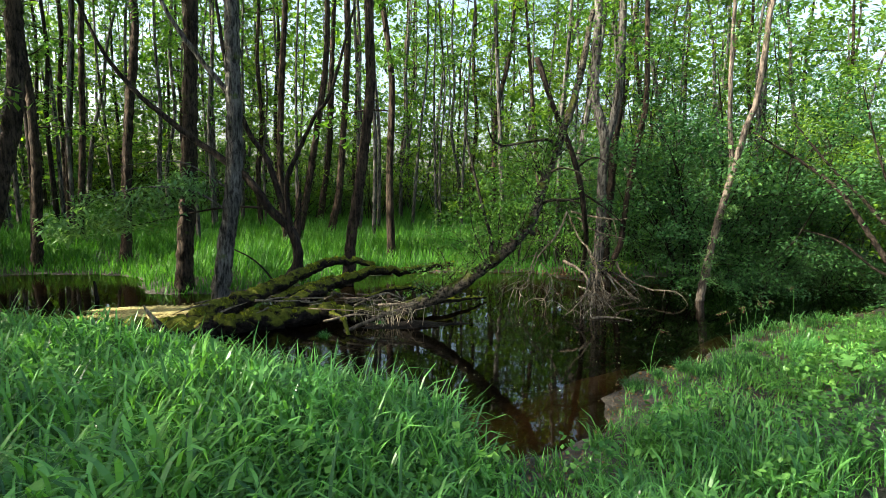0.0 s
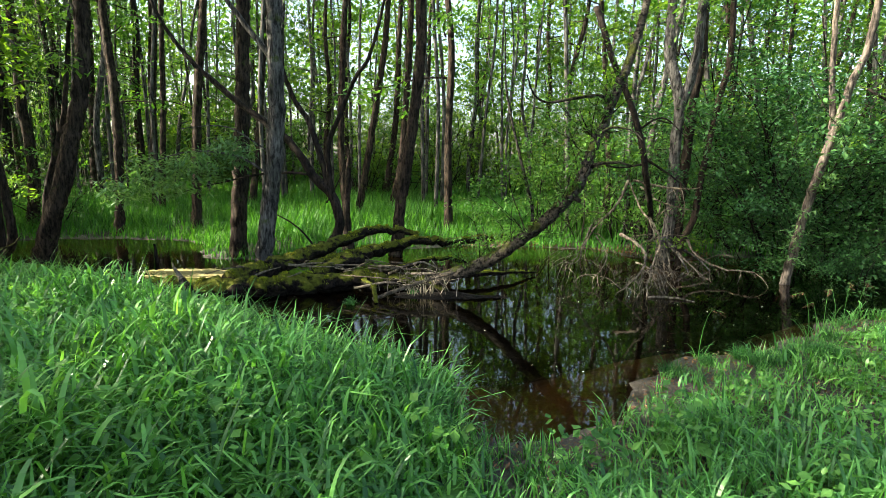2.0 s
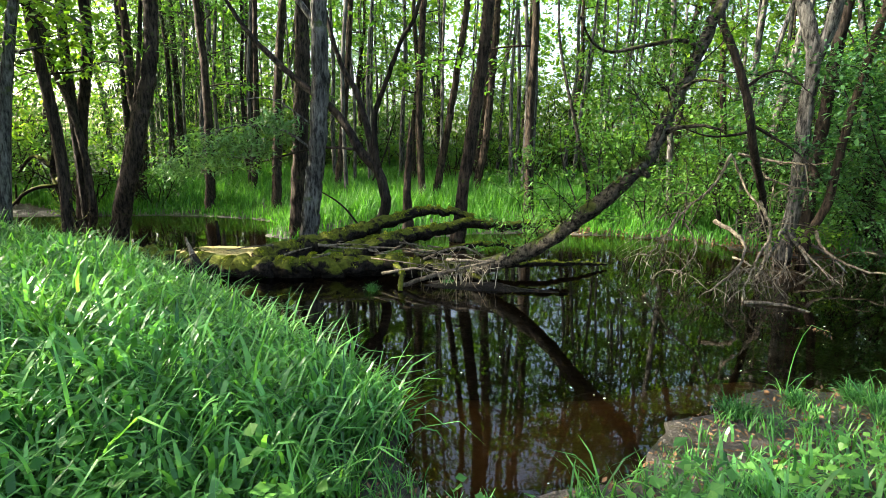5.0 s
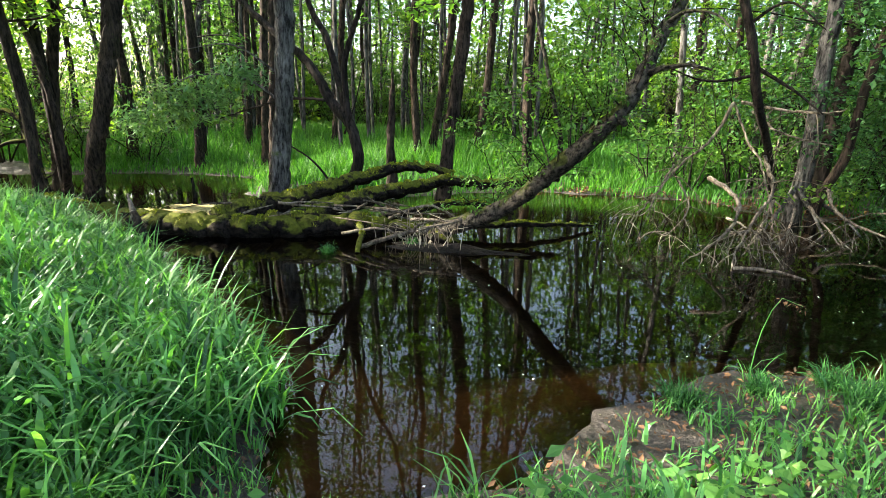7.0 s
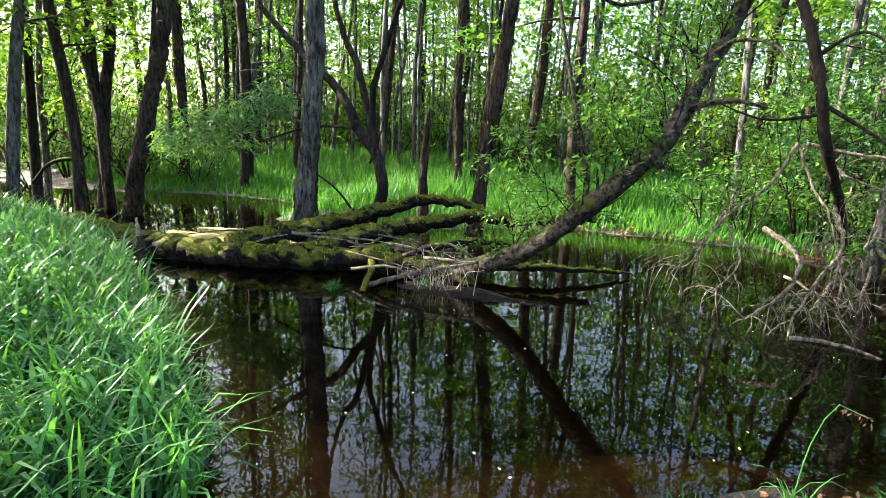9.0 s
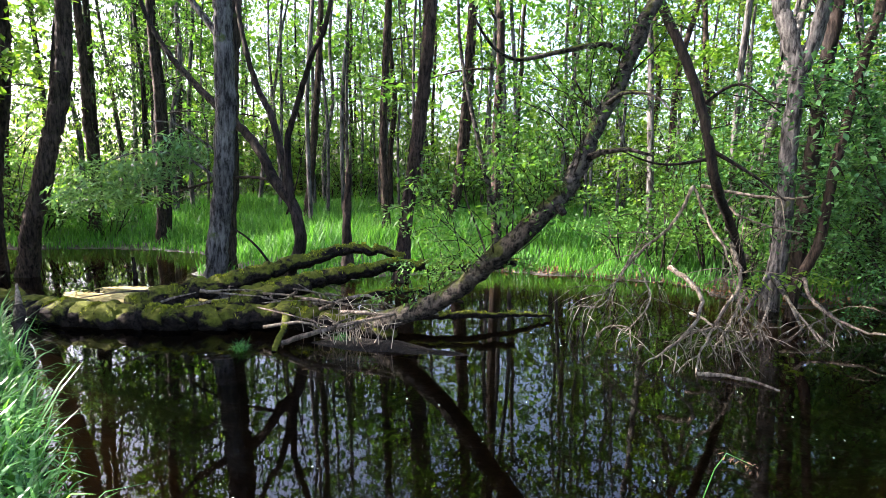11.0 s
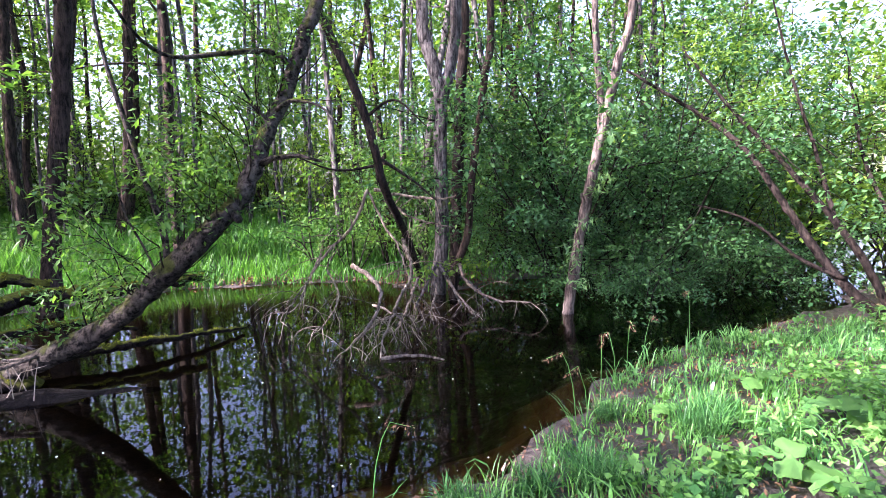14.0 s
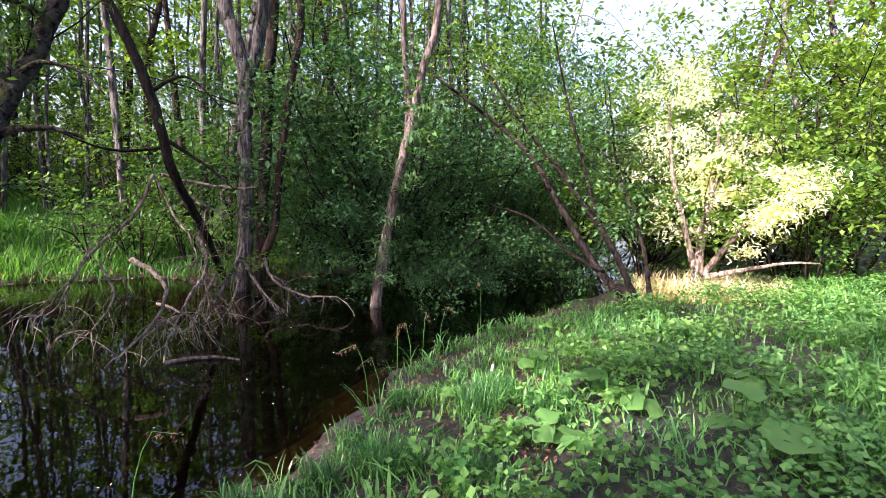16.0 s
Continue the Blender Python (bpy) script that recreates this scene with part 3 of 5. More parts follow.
def epicormic():
    """Thin leafy shoots along the leaning trunk."""
    rng = np.random.default_rng(19)
    line = curve(LEAN[2:10], 0.1)
    for k in range(38):
        p = line[int((k + 0.5) / 38 * len(line))]
        ob = thing("willow_shoot", "thin leafy shoot growing from the leaning willow", "shoot", tuple(p), "willow shoots")
        g, tips = Geo(), []
        a = rng.uniform(0, 6.28)
        grow(g, rng, (0, 0, 0), (0.5 * math.cos(a), 0.5 * math.sin(a), rng.uniform(0.3, 1.0)), rng.uniform(0.35, 1.05), 0.008, 1, 0.5, 0.05, 4, tips, (2, 4), 0.15)
        tagged(part("stem", g, BARK_DARK, ob, "", True), kind="stuff")
        g = Geo()
        leaves(g, clumps(rng, tips, 9, 0.13), 0.06, rng, 0.42)
        part("foliage", g, LEAF_FOREST, ob)


epicormic()
tree("bent_dead_tree", "thin dark dead tree bent over at the top", [
    ([(2.9, 11.2, 0.2), (2.78, 9.8, 1.0), (2.61, 8.9, 1.61), (2.53, 8.75, 2.01), (2.42, 8.75, 2.44), (2.24, 8.75, 2.93), (1.99, 8.75, 3.49), (1.7, 8.8, 4.3)], 0.045, 0.05, 0),
    ([(2.55, 8.78, 1.9), (2.1, 8.6, 1.85), (1.7, 8.4, 2.0)], 0.02, 0.006, 0),
    ([(2.53, 8.76, 2.0), (2.9, 8.7, 1.75), (3.2, 8.6, 1.5)], 0.025, 0.008, 0),
    ([(2.42, 8.76, 2.42), (2.75, 8.7, 2.6), (3.1, 8.6, 2.3)], 0.02, 0.006, 0)], BARK_DARK, 13, None, "", "dead tree")
tree("root_tree", "grey forked alder with exposed roots at the waterline", [
    (up_from([(3.2, 11.0, -0.3), (3.18, 11.08, 0.15), (3.25, 11.1, 1.05), (3.24, 11.1, 2.25), (3.26, 11.1, 3.1), (3.1, 11.1, 3.7), (3.0, 11.1, 4.2)], 5), 0.112, 0.05, 0.4),
    (up_from([(3.25, 11.1, 2.95), (3.4, 11.1, 3.5), (3.5, 11.1, 4.2)], 5, 0.05), 0.09, 0.04, 0),
    ([(3.15, 11.0, 0.5), (3.0, 10.5, 0.25), (2.8, 10.1, -0.1)], 0.032, 0.012, 0.2),
    ([(3.2, 11.0, 0.45), (3.4, 10.4, 0.2), (3.55, 10.0, -0.1)], 0.032, 0.012, 0.2),
    ([(3.25, 11.05, 0.4), (3.7, 10.7, 0.2), (4.0, 10.3, -0.1)], 0.03, 0.012, 0.2),
], BARK_GREY, 14, (crown_at(RNG, 3.2, 11.2, 5.0, 1.3, 5, 14, 70, 0.7), 0.09, LEAF_FOREST, 0.6))
tree("alder_tree", "dark alder trunk close behind another", [
    (up_from([(3.45, 11.7, 0.05), (3.46, 11.7, 0.41), (3.5, 11.7, 1.61), (3.58, 11.7, 3.13), (3.66, 11.7, 4.3)], 5), 0.10, 0.05, 0.3)],
    BARK_DARK, 15, (crown_at(RNG, 3.9, 11.6, 4.6, 1.2, 4, 26, 80, 0.7), 0.09, LEAF_FOREST, 0.6))
tree("pale_willow", "pale grey willow stem with peeling bark in the water", [
    (up_from([(4.78, 9.5, -0.35), (4.86, 9.56, 0.0), (5.0, 9.6, 0.91), (5.14, 9.6, 1.66), (5.3, 9.6, 2.38), (5.47, 9.6, 3.19), (5.63, 9.6, 3.76)], 3, 0.15), 0.072, 0.03, 0.2),
    (up_from([(5.26, 9.6, 2.2), (5.28, 9.65, 2.7), (5.22, 9.7, 3.46)], 3), 0.045, 0.02, 0),
    ([(5.1, 9.58, 1.4), (5.0, 9.45, 1.55), (4.95, 9.3, 1.5)], 0.015, 0.005, 0)],
    BARK_PALE, 16, (np.vstack([clumps(RNG, [(4.98, 9.5, 0.9), (4.92, 9.45, 0.7), (5.02, 9.5, 1.2), (5.3, 9.5, 1.75), (5.2, 9.45, 1.6), (5.35, 9.5, 2.3), (4.95, 9.4, 0.45), (5.4, 9.5, 2.6)], 45, 0.2), crown_at(RNG, 5.7, 9.8, 4.4, 0.8, 2, 14, 60, 0.5)]), 0.11, LEAF_WILLOW, 0.25))
arch_leaf = np.vstack([crown_at(RNG, 6.9, 9.2, 2.2, 0.8, 1.8, 20, 70, 0.45), crown_at(RNG, 8.0, 8.8, 2.2, 0.8, 2.2, 22, 70, 0.45), crown_at(RNG, 8.2, 9.9, 1.6, 0.4, 2.0, 8, 50, 0.35)])
tree("arching_willow", "dark willow stems arching over the creek bend", moved([
    ([(8.75, 8.1, -0.05), (8.44, 8.3, 0.15), (8.13, 8.6, 0.57), (7.69, 8.9, 1.39), (7.30, 9.2, 2.14), (6.74, 9.5, 2.67), (6.0, 9.7, 3.2)], 0.065, 0.015, 0.2),
    ([(8.75, 8.12, 0.0), (8.54, 8.2, 0.16), (8.14, 8.33, 0.92), (7.48, 8.47, 1.77), (6.82, 8.6, 2.51), (6.3, 8.7, 3.2)], 0.05, 0.012, 0.2),
    ([(8.2, 8.5, 0.5), (7.7, 8.6, 0.75), (7.2, 8.8, 1.2), (6.6, 9.0, 1.4)], 0.03, 0.008, 0),
    ([(8.0, 8.4, 1.1), (7.8, 8.5, 1.9), (7.5, 8.6, 2.9), (7.3, 8.7, 3.8)], 0.03, 0.008, 0),
    ([(8.8, 8.2, 0.0), (8.9, 8.6, 0.9), (8.7, 9.0, 2.0), (8.6, 9.2, 3.2)], 0.04, 0.01, 0.2),
], -0.22, 0.45), BARK_DARK, 17, (arch_leaf + np.array((-0.22, 0.45, 0)), 0.06, LEAF_YELLOW, 0.45))
glare_leaf = np.vstack([crown_at(RNG, 9.95, 8.3, 1.5, 0.32, 1.5, 26, 120, 0.34), crown_at(RNG, 9.9, 7.05, 1.1, 0.24, 1.0, 24, 120, 0.30), crown_at(RNG, 9.45, 8.7, 0.9, 0.32, 3.0, 32, 95, 0.36), crown_at(RNG, 10.0, 7.5, 0.7, 0.3, 0.5, 6, 50, 0.25)])
tree("grey_willow_bush", "sunlit grey willow bush with pale leaning stems, sun glare painted into the leaves", moved([
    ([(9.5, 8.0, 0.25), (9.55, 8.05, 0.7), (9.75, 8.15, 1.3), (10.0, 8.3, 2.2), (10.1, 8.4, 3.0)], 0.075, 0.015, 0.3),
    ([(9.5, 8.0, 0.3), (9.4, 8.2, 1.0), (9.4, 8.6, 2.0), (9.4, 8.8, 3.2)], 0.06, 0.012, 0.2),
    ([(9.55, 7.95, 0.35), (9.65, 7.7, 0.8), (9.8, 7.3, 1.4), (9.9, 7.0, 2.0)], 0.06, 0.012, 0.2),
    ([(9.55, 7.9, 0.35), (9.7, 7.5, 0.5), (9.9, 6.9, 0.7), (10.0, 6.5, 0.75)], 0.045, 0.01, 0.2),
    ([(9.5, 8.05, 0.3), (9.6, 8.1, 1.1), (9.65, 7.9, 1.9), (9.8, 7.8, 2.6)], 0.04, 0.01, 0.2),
], 0.38, 1.15), DEAD_WOOD, 18, (glare_leaf + np.array((0.38, 1.15, 0)), 0.09, LEAF_GLARE, 0.35), "", "bush")

# old trees on the near bank beyond the pond
tree("leaning_alder", "brown alder leaning over the grassy bank end", [
    (up_from([(-7.6, 6.55, -0.05), (-7.48, 6.6, 0.1), (-7.1, 6.55, 0.88), (-6.88, 6.65, 1.5), (-6.80, 6.71, 1.95), (-6.65, 6.95, 3.2)], 5, 0.10), 0.15, 0.06, 0.3),
    ([(-7.4, 6.62, 0.3), (-7.45, 6.75, 1.3), (-7.1, 6.9, 2.6), (-6.9, 7.0, 4.2)], 0.06, 0.03, 0)],
    BARK_BROWN, 21, (crown_at(RNG, -5.8, 6.4, 7, 1.4, 5, 26, 80, 0.7), 0.11, LEAF_FOREST, 0.6))
tree("alder_tree", "twin-stemmed mossy alder at the pond edge", [
    (up_from([(-8.6, 6.5, 0.05), (-8.54, 6.52, 0.4), (-8.5, 6.62, 2.0), (-8.4, 6.8, 3.4)], 5), 0.11, 0.05, 0.3),
    (up_from([(-8.2, 6.45, 0.1), (-7.75, 6.3, 0.62), (-7.95, 6.3, 1.95), (-8.6, 6.3, 3.1), (-8.9, 6.3, 3.7)], 3, -0.3), 0.07, 0.03, 0.1)],
    BARK_BROWN, 22, (crown_at(RNG, -8.7, 6.2, 6.5, 1.4, 5, 26, 80, 0.7), 0.11, LEAF_FOREST, 0.6))
tree("dead_snag", "mossy broken snag with drooping dead limbs", [
    ([(-8.0, 6.0, 0.1), (-8.1, 6.0, 0.7), (-8.35, 6.0, 1.2), (-8.2, 6.0, 1.7)], 0.07, 0.04, 0.2),
    ([(-8.2, 6.0, 1.1), (-7.7, 5.9, 1.0), (-7.4, 5.8, 0.6), (-7.2, 5.8, 0.2)], 0.045, 0.02, 0),
    ([(-8.3, 6.0, 1.3), (-8.8, 5.9, 1.5), (-9.2, 5.8, 1.2)], 0.05, 0.02, 0),
    ([(-7.35, 5.8, 0.4), (-7.0, 5.8, 0.5), (-6.8, 5.8, 0.65)], 0.02, 0.008, 0),
    ([(-8.2, 6.0, 1.0), (-8.6, 5.7, 0.9), (-9.1, 5.5, 0.5)], 0.04, 0.02, 0)], BARK_MOSS, 23, None, "", "dead tree")


def spruce(x, y, height, seed):
    rng = np.random.default_rng(seed)
    ob = thing("spruce_tree", "dark green spruce with drooping boughs", "tree", (x, y, gz(x, y)), "spruces")
    g = Geo()
    tube(g, [(0, 0, 0), (0, 0, height * 0.5), (0, 0, height)], 0.16, 0.02, rng, 8, 0.05, 0.6)
    part("trunk", g, BARK_DARK, ob, "", True)
    g, c = Geo(), []
    for k in range(90):
        z = height * (0.08 + 0.9 * k / 90)
        r = 0.24 * (height - z) + 0.3
        a = k * 2.4
        for u in np.linspace(0.15, 1, 14):
            c.append((r * u * math.cos(a), r * u * math.sin(a), z - 0.35 * r * u * u))
    c = clumps(rng, c, 6, 0.2, 0.8)
    leaves(g, c, 0.16, rng, 0.25, 1.0)
    part("crown", g, NEEDLES, ob)


spruce(-15.0, 11.2, 13, 31)
spruce(-16.5, 14.0, 12, 32)


# ---- the forest ----
def forest_tree(seed, height, lean, material, leaf_mat):
    rng = np.random.default_rng(seed)
    ob = thing("forest_tree", "slender brown alder with a light green crown", "tree", (0, 0, -200), "forest trees")
    pts = [(lean * (k / 6) ** 1.4 + rng.normal(0, 0.10), rng.normal(0, 0.10), height * k / 6) for k in range(7)]
    pts[0] = (0, 0, -0.2)
    g = Geo()
    tube(g, pts, 0.105, 0.03, rng, 8, 0.05, 0.5, 0.4)
    part("trunk", g, material, ob, "", True)
    tips = []
    g = Geo()
    for k in range(10):
        z = height * (0.28 + 0.7 * k / 10)
        a = rng.uniform(0, 6.28)
        x = lean * (z / height) ** 1.4
        grow(g, rng, (x, 0, z), (math.cos(a), math.sin(a), 0.35), rng.uniform(0.9, 2.0), 0.028, 1, 0.6, 0.1, 3, tips, (2, 4), 0.8)
    tagged(part("branchwork", g, material, ob, "", True), kind="stuff")
    g = Geo()
    tips = np.array(tips)[rng.permutation(len(tips))[:68]]
    leaves(g, clumps(rng, tips, 19, 0.42), 0.145, rng, 0.62)
    part("crown", g, leaf_mat, ob)
    return ob


def sapling(seed, height, spread, n, per, size, leaf_mat, name, label, puff=0.26):
    """An understorey bush: several thin stems and loose sprays of leaves."""
    rng = np.random.default_rng(seed)
    ob = thing(name, label, "bush", (0, 0, -200), "understorey bushes")
    tips = []
    g = Geo()
    for k in range(6):
        a = k * 1.05 + rng.uniform(0, 0.5)
        grow(g, rng, (0.1 * math.cos(a), 0.1 * math.sin(a), 0), (spread * 0.35 * math.cos(a), spread * 0.35 * math.sin(a), 1), height * rng.uniform(0.6, 1), 0.022, 2, 0.6, 0.12, 3, tips, (2, 4), 0.9)
    part("stem", g, BARK_DARK, ob, "", True)
    g = Geo()
    tips = np.array(tips)
    tips = tips[rng.permutation(len(tips))[:n]]
    leaves(g, clumps(rng, tips, per, puff), size, rng, 0.6)
    part("crown", g, leaf_mat, ob)
    return ob


def place(ob, x, y, turn, s=1.0):
    return copy_thing(ob, Matrix.Translation((x, y, gz(x, y) - 0.03)) @ Matrix.Rotation(turn, 4, "Z") @ Matrix.Scale(s, 4))


def move_to(ob, x, y, turn=0.0):
    ob.matrix_basis = Matrix.Translation((x, y, gz(x, y) - 0.03)) @ Matrix.Rotation(turn, 4, "Z")


FOREST = [forest_tree(41, 13, 0.6, BARK_BROWN, LEAF_FOREST), forest_tree(42, 15, -0.8, BARK_GREY, LEAF_FOREST), forest_tree(43, 12, 1.4, BARK_BROWN, LEAF_YELLOW),
          forest_tree(44, 14, 0.2, BARK_DARK, LEAF_FOREST), forest_tree(45, 11, 2.2, BARK_GREY, LEAF_YELLOW)]
BUSHES = [sapling(51, 2.6, 1.0, 90, 15, 0.098, LEAF_FOREST, "understorey_bush", "loose green understorey bush in the forest"),
          sapling(52, 3.6, 0.8, 110, 15, 0.105, LEAF_YELLOW, "understorey_bush", "tall yellow-green understorey bush in the forest"),
          sapling(53, 1.7, 1.4, 70, 14, 0.088, LEAF_FOREST, "understorey_bush", "low spreading green bush in the forest"),
          sapling(54, 3.2, 1.5, 240, 38, 0.058, LEAF_DARK, "dense_bush", "dense dark green bush hanging over the creek", 0.34)]


def plant_forest():
    rng = np.random.default_rng(60)
    spots = [(-3.2, 7.34), (-2, 9.9), (-4.8, 13), (-4.4, 15), (3.3, 10.7), (-15.2, 14), (-11.7, 13.2), (-8, 10.9), (-10.7, 12.5), (-8.7, 14), (-5.8, 17.8), (-6.2, 23.3), (-9.8, 10.2)]
    used = set()

    def put(kinds, x, y, s):
        k = int(rng.integers(0, len(kinds)))
        if (id(kinds), k) in used:
            place(kinds[k], x, y, rng.uniform(0, 6.28), s)
        else:
            used.add((id(kinds), k))
            move_to(kinds[k], x, y, rng.uniform(0, 6.28))

    n = 0
    for _ in range(6000):
        if n >= 125:
            break
        y = 11.5 + 30 * rng.uniform() ** 1.25
        x = rng.uniform(-1.25, 1.15) * (y + 3)
        far = float(shore_distance(np.array([x]), np.array([y]), FAR)[0])
        if far < 0.9 or bool(in_water(np.array([x]), np.array([y]))[0]) or float(shore_distance(np.array([x]), np.array([y]), NEAR)[0]) < far:
            continue
        if -13 < x < 0.5 and y < 17 and rng.uniform() < 0.85:
            continue
        gap = 1.0 if y < 26 else 1.5
        if min(math.hypot(x - a, y - b) for a, b in spots) < gap:
            continue
        if 34 < math.degrees(math.atan2(x - 2.6, y - 3.1)) < 58:
            continue
        spots.append((x, y))
        put(FOREST, x, y, rng.uniform(0.72, 1.1))
        n += 1
    n = 0
    soft = BUSHES[:3]
    for _ in range(3000):
        if n >= 105:
            break
        y = 18.0 + 14 * rng.uniform() ** 1.2
        x = rng.uniform(-1.2, 0.9) * (y + 3)
        if bool(in_water(np.array([x]), np.array([y]))[0]) or x > 0.6 * y + 2:
            continue
        put(soft, x, y, rng.uniform(0.8, 1.5))
        n += 1
    dark = BUSHES[3:]
    for x, y, s in ((5.0, 12.2, 1.0), (5.5, 11.5, 1.15), (6.3, 11.3, 1.2), (7.2, 11.6, 1.1), (8.2, 12.0, 1.1), (5.8, 12.2, 1.45), (7.0, 12.8, 1.5), (4.9, 13.0, 1.3), (8.8, 13.2, 1.4), (6.9, 10.7, 0.7), (5.6, 10.8, 0.65), (7.9, 10.9, 0.65), (6.2, 10.5, 0.5), (7.4, 10.3, 0.5), (8.4, 10.9, 0.6), (8.9, 11.5, 0.8), (6.6, 12.0, 1.3)):
        put(dark, x - 0.2, y + 0.65, s * 1.1)
    # light bushes by the litter bank, and the wood across the meadow
    for k, x, y, s in ((0, 1.5, 13.0, 0.85), (0, 2.3, 12.9, 0.95), (2, 0.8, 13.2, 1.0), (0, 3.0, 13.4, 1.2), (1, 2.0, 14.6, 1.0), (0, 4.0, 12.9, 0.9), (2, 2.9, 12.4, 0.8), (1, 10.8, 11.5, 1.0), (1, 12.0, 11.0, 1.1), (1, 11.5, 9.0, 0.9), (1, 12.5, 7.6, 1.0), (0, 12.0, 6.3, 1.0), (1, 13.6, 9.2, 1.3), (1, 13.8, 5.6, 1.2), (0, 12.9, 4.2, 1.1), (1, 15.5, 7.0, 1.4), (1, 15.0, 10.5, 1.4), (1, 12.6, 13.0, 1.3)):
        place(BUSHES[int(k)], x, y, rng.uniform(0, 6.28), s)
    for k, x, y, s in ((1, 16.5, 4.0, 1.4), (1, 17, 12.5, 1.6), (1, 14.0, 7.6, 1.2), (1, 11.0, 10.0, 0.9), (0, 13.2, 6.4, 1.3), (1, 18, 8.5, 1.7), (1, 18.5, 5.2, 1.6), (1, 16.2, 9.0, 1.6), (0, 14.6, 4.4, 1.3), (1, 15.8, 2.0, 1.5), (1, 19.5, 11, 1.8), (1, 13.0, 10.6, 1.2), (0, -10.0, 4.0, 0.6), (2, -11.5, 9.8, 0.9), (0, -13.0, 9.0, 1.0), (2, -14.5, 6.8, 1.2)):
        place(BUSHES[int(k)], x, y, rng.uniform(0, 6.28), s)
    for x, y in ((16, 8), (14.5, 3.5), (17, 6), (19, 2), (20, 9), (-12, 6.4), (-15, 9), (-17, 6.5), (-10.5, 10.8), (-18, 11)):
        place(FOREST[int(rng.integers(0, 5))], x, y, rng.uniform(0, 6.28), rng.uniform(0.8, 1.15))
    # tall sunlit growth behind the grey willow
    for k, x, y, s in ((1, 13.2, 12.4, 1.3), (1, 14.6, 13.4, 1.6), (1, 12.0, 12.6, 1.1), (1, 15.6, 11.6, 1.7), (1, 11.6, 10.8, 1.15), (1, 12.6, 9.6, 1.35), (0, 11.4, 8.4, 1.0), (1, 16.5, 14.5, 1.8), (1, 18.0, 13.0, 2.0), (3, 12.4, 11.6, 0.8)):
        place(BUSHES[int(k)], x, y, rng.uniform(0, 6.28), s)
    for k, x, y, s in ((2, 15.0, 12.8, 0.9), (4, 16.5, 11.2, 1.0), (2, 17.5, 15.5, 1.0), (4, 14.0, 10.4, 0.8), (2, 19.5, 14.0, 1.1)):
        place(FOREST[int(k)], x, y, rng.uniform(0, 6.28), s)
    # growth that closes the far end of the pond
    for k, x, y, s in ((1, -13.5, 8.4, 1.0), (0, -15.0, 7.8, 1.3), (1, -16.5, 7.4, 1.1), (1, -18.5, 7.2, 1.3), (0, -20.5, 7.6, 1.6), (1, -17.0, 9.2, 1.3), (1, -22.0, 7.0, 1.4), (0, -16.0, 1.9, 1.3), (1, -19.0, 1.2, 1.3), (2, -12.6, 8.6, 1.2)):
        place(BUSHES[int(k)], x, y, rng.uniform(0, 6.28), s)
    # an unseen belt of trees, added behind the path to shade the bank
    side, away = Vector((-SUN.y, SUN.x)).normalized(), Vector((SUN.x, SUN.y)).normalized()
    tall = (13, 15, 12, 14, 11)
    for row, high in ((10.3, 10.2), (11.5, 10.6), (12.7, 11.0), (13.9, 11.4)):
        for u in np.arange(-3.6, 7.6, 1.3):
            p = Vector((3, 4)) + away * (row + rng.uniform(-0.4, 0.4)) + side * (u + rng.uniform(-0.3, 0.3))
            k = int(rng.integers(0, 5))
            place(FOREST[k], p.x, p.y, rng.uniform(0, 6.28), high / tall[k])
            if row < 12:
                place(BUSHES[int(rng.integers(0, 3))], p.x - 0.5, p.y - 0.5, rng.uniform(0, 6.28), 1.3)
    # taller trees added at its end to shade the log and dark bushes
    for row in (9.5, 11.5, 13.5):
        for u in (-4.6, -5.6, -6.6):
            p = Vector((3, 4)) + away * (row + rng.uniform(-0.5, 0.5)) + side * (u + rng.uniform(-0.3, 0.3))
            place(FOREST[int(rng.integers(0, 5))], p.x, p.y, rng.uniform(0, 6.28), 1.0)
    for x, y in ((-19, 7.0), (-20, 8.5), (-22, 10), (-24, 8)):
        place(FOREST[int(rng.integers(0, 5))], x, y, rng.uniform(0, 6.28), rng.uniform(0.8, 1.1))
        place(BUSHES[int(rng.integers(0, 2))], x + 0.8, y + 0.6, rng.uniform(0, 6.28), rng.uniform(1.3, 2.0))
    # thin young stems between the alders
    young = thing("young_tree", "thin straight young forest tree", "tree", (0, 0, -200), "young trees")
    g = Geo()
    tube(g, [(0, 0, -0.2), (0.05, 0.05, 2.5), (-0.1, 0.1, 5), (0.1, 0, 8), (0.2, 0.1, 11)], 0.05, 0.015, rng, 7, 0.05, 0.4)
    part("trunk", g, BARK_GREY, young, "", True)
    tips = [(rng.normal(0, 0.6), rng.normal(0, 0.6), rng.uniform(2.5, 11)) for _ in range(34)]
    g = Geo()
    leaves(g, clumps(rng, tips, 13, 0.32), 0.125, rng, 0.6)
    part("crown", g, LEAF_FOREST, young)
    n = 0
    while n < 85:
        y = 12.5 + 16 * rng.uniform()
        x = rng.uniform(-1.15, 0.55) * (y + 2)
        if bool(in_water(np.array([x]), np.array([y]))[0]) or (-7 < x < 0 and y < 14.5):
            continue
        m = Matrix.Translation((x, y, gz(x, y) - 0.03)) @ Matrix.Rotation(rng.uniform(0, 6.28), 4, "Z") @ Matrix.Rotation(rng.normal(0, 0.05), 4, "X") @ Matrix.Scale(rng.uniform(0.8, 1.25), 4)
        if n == 0:
            young.matrix_basis = m
        else:
            copy_thing(young, m)
        n += 1
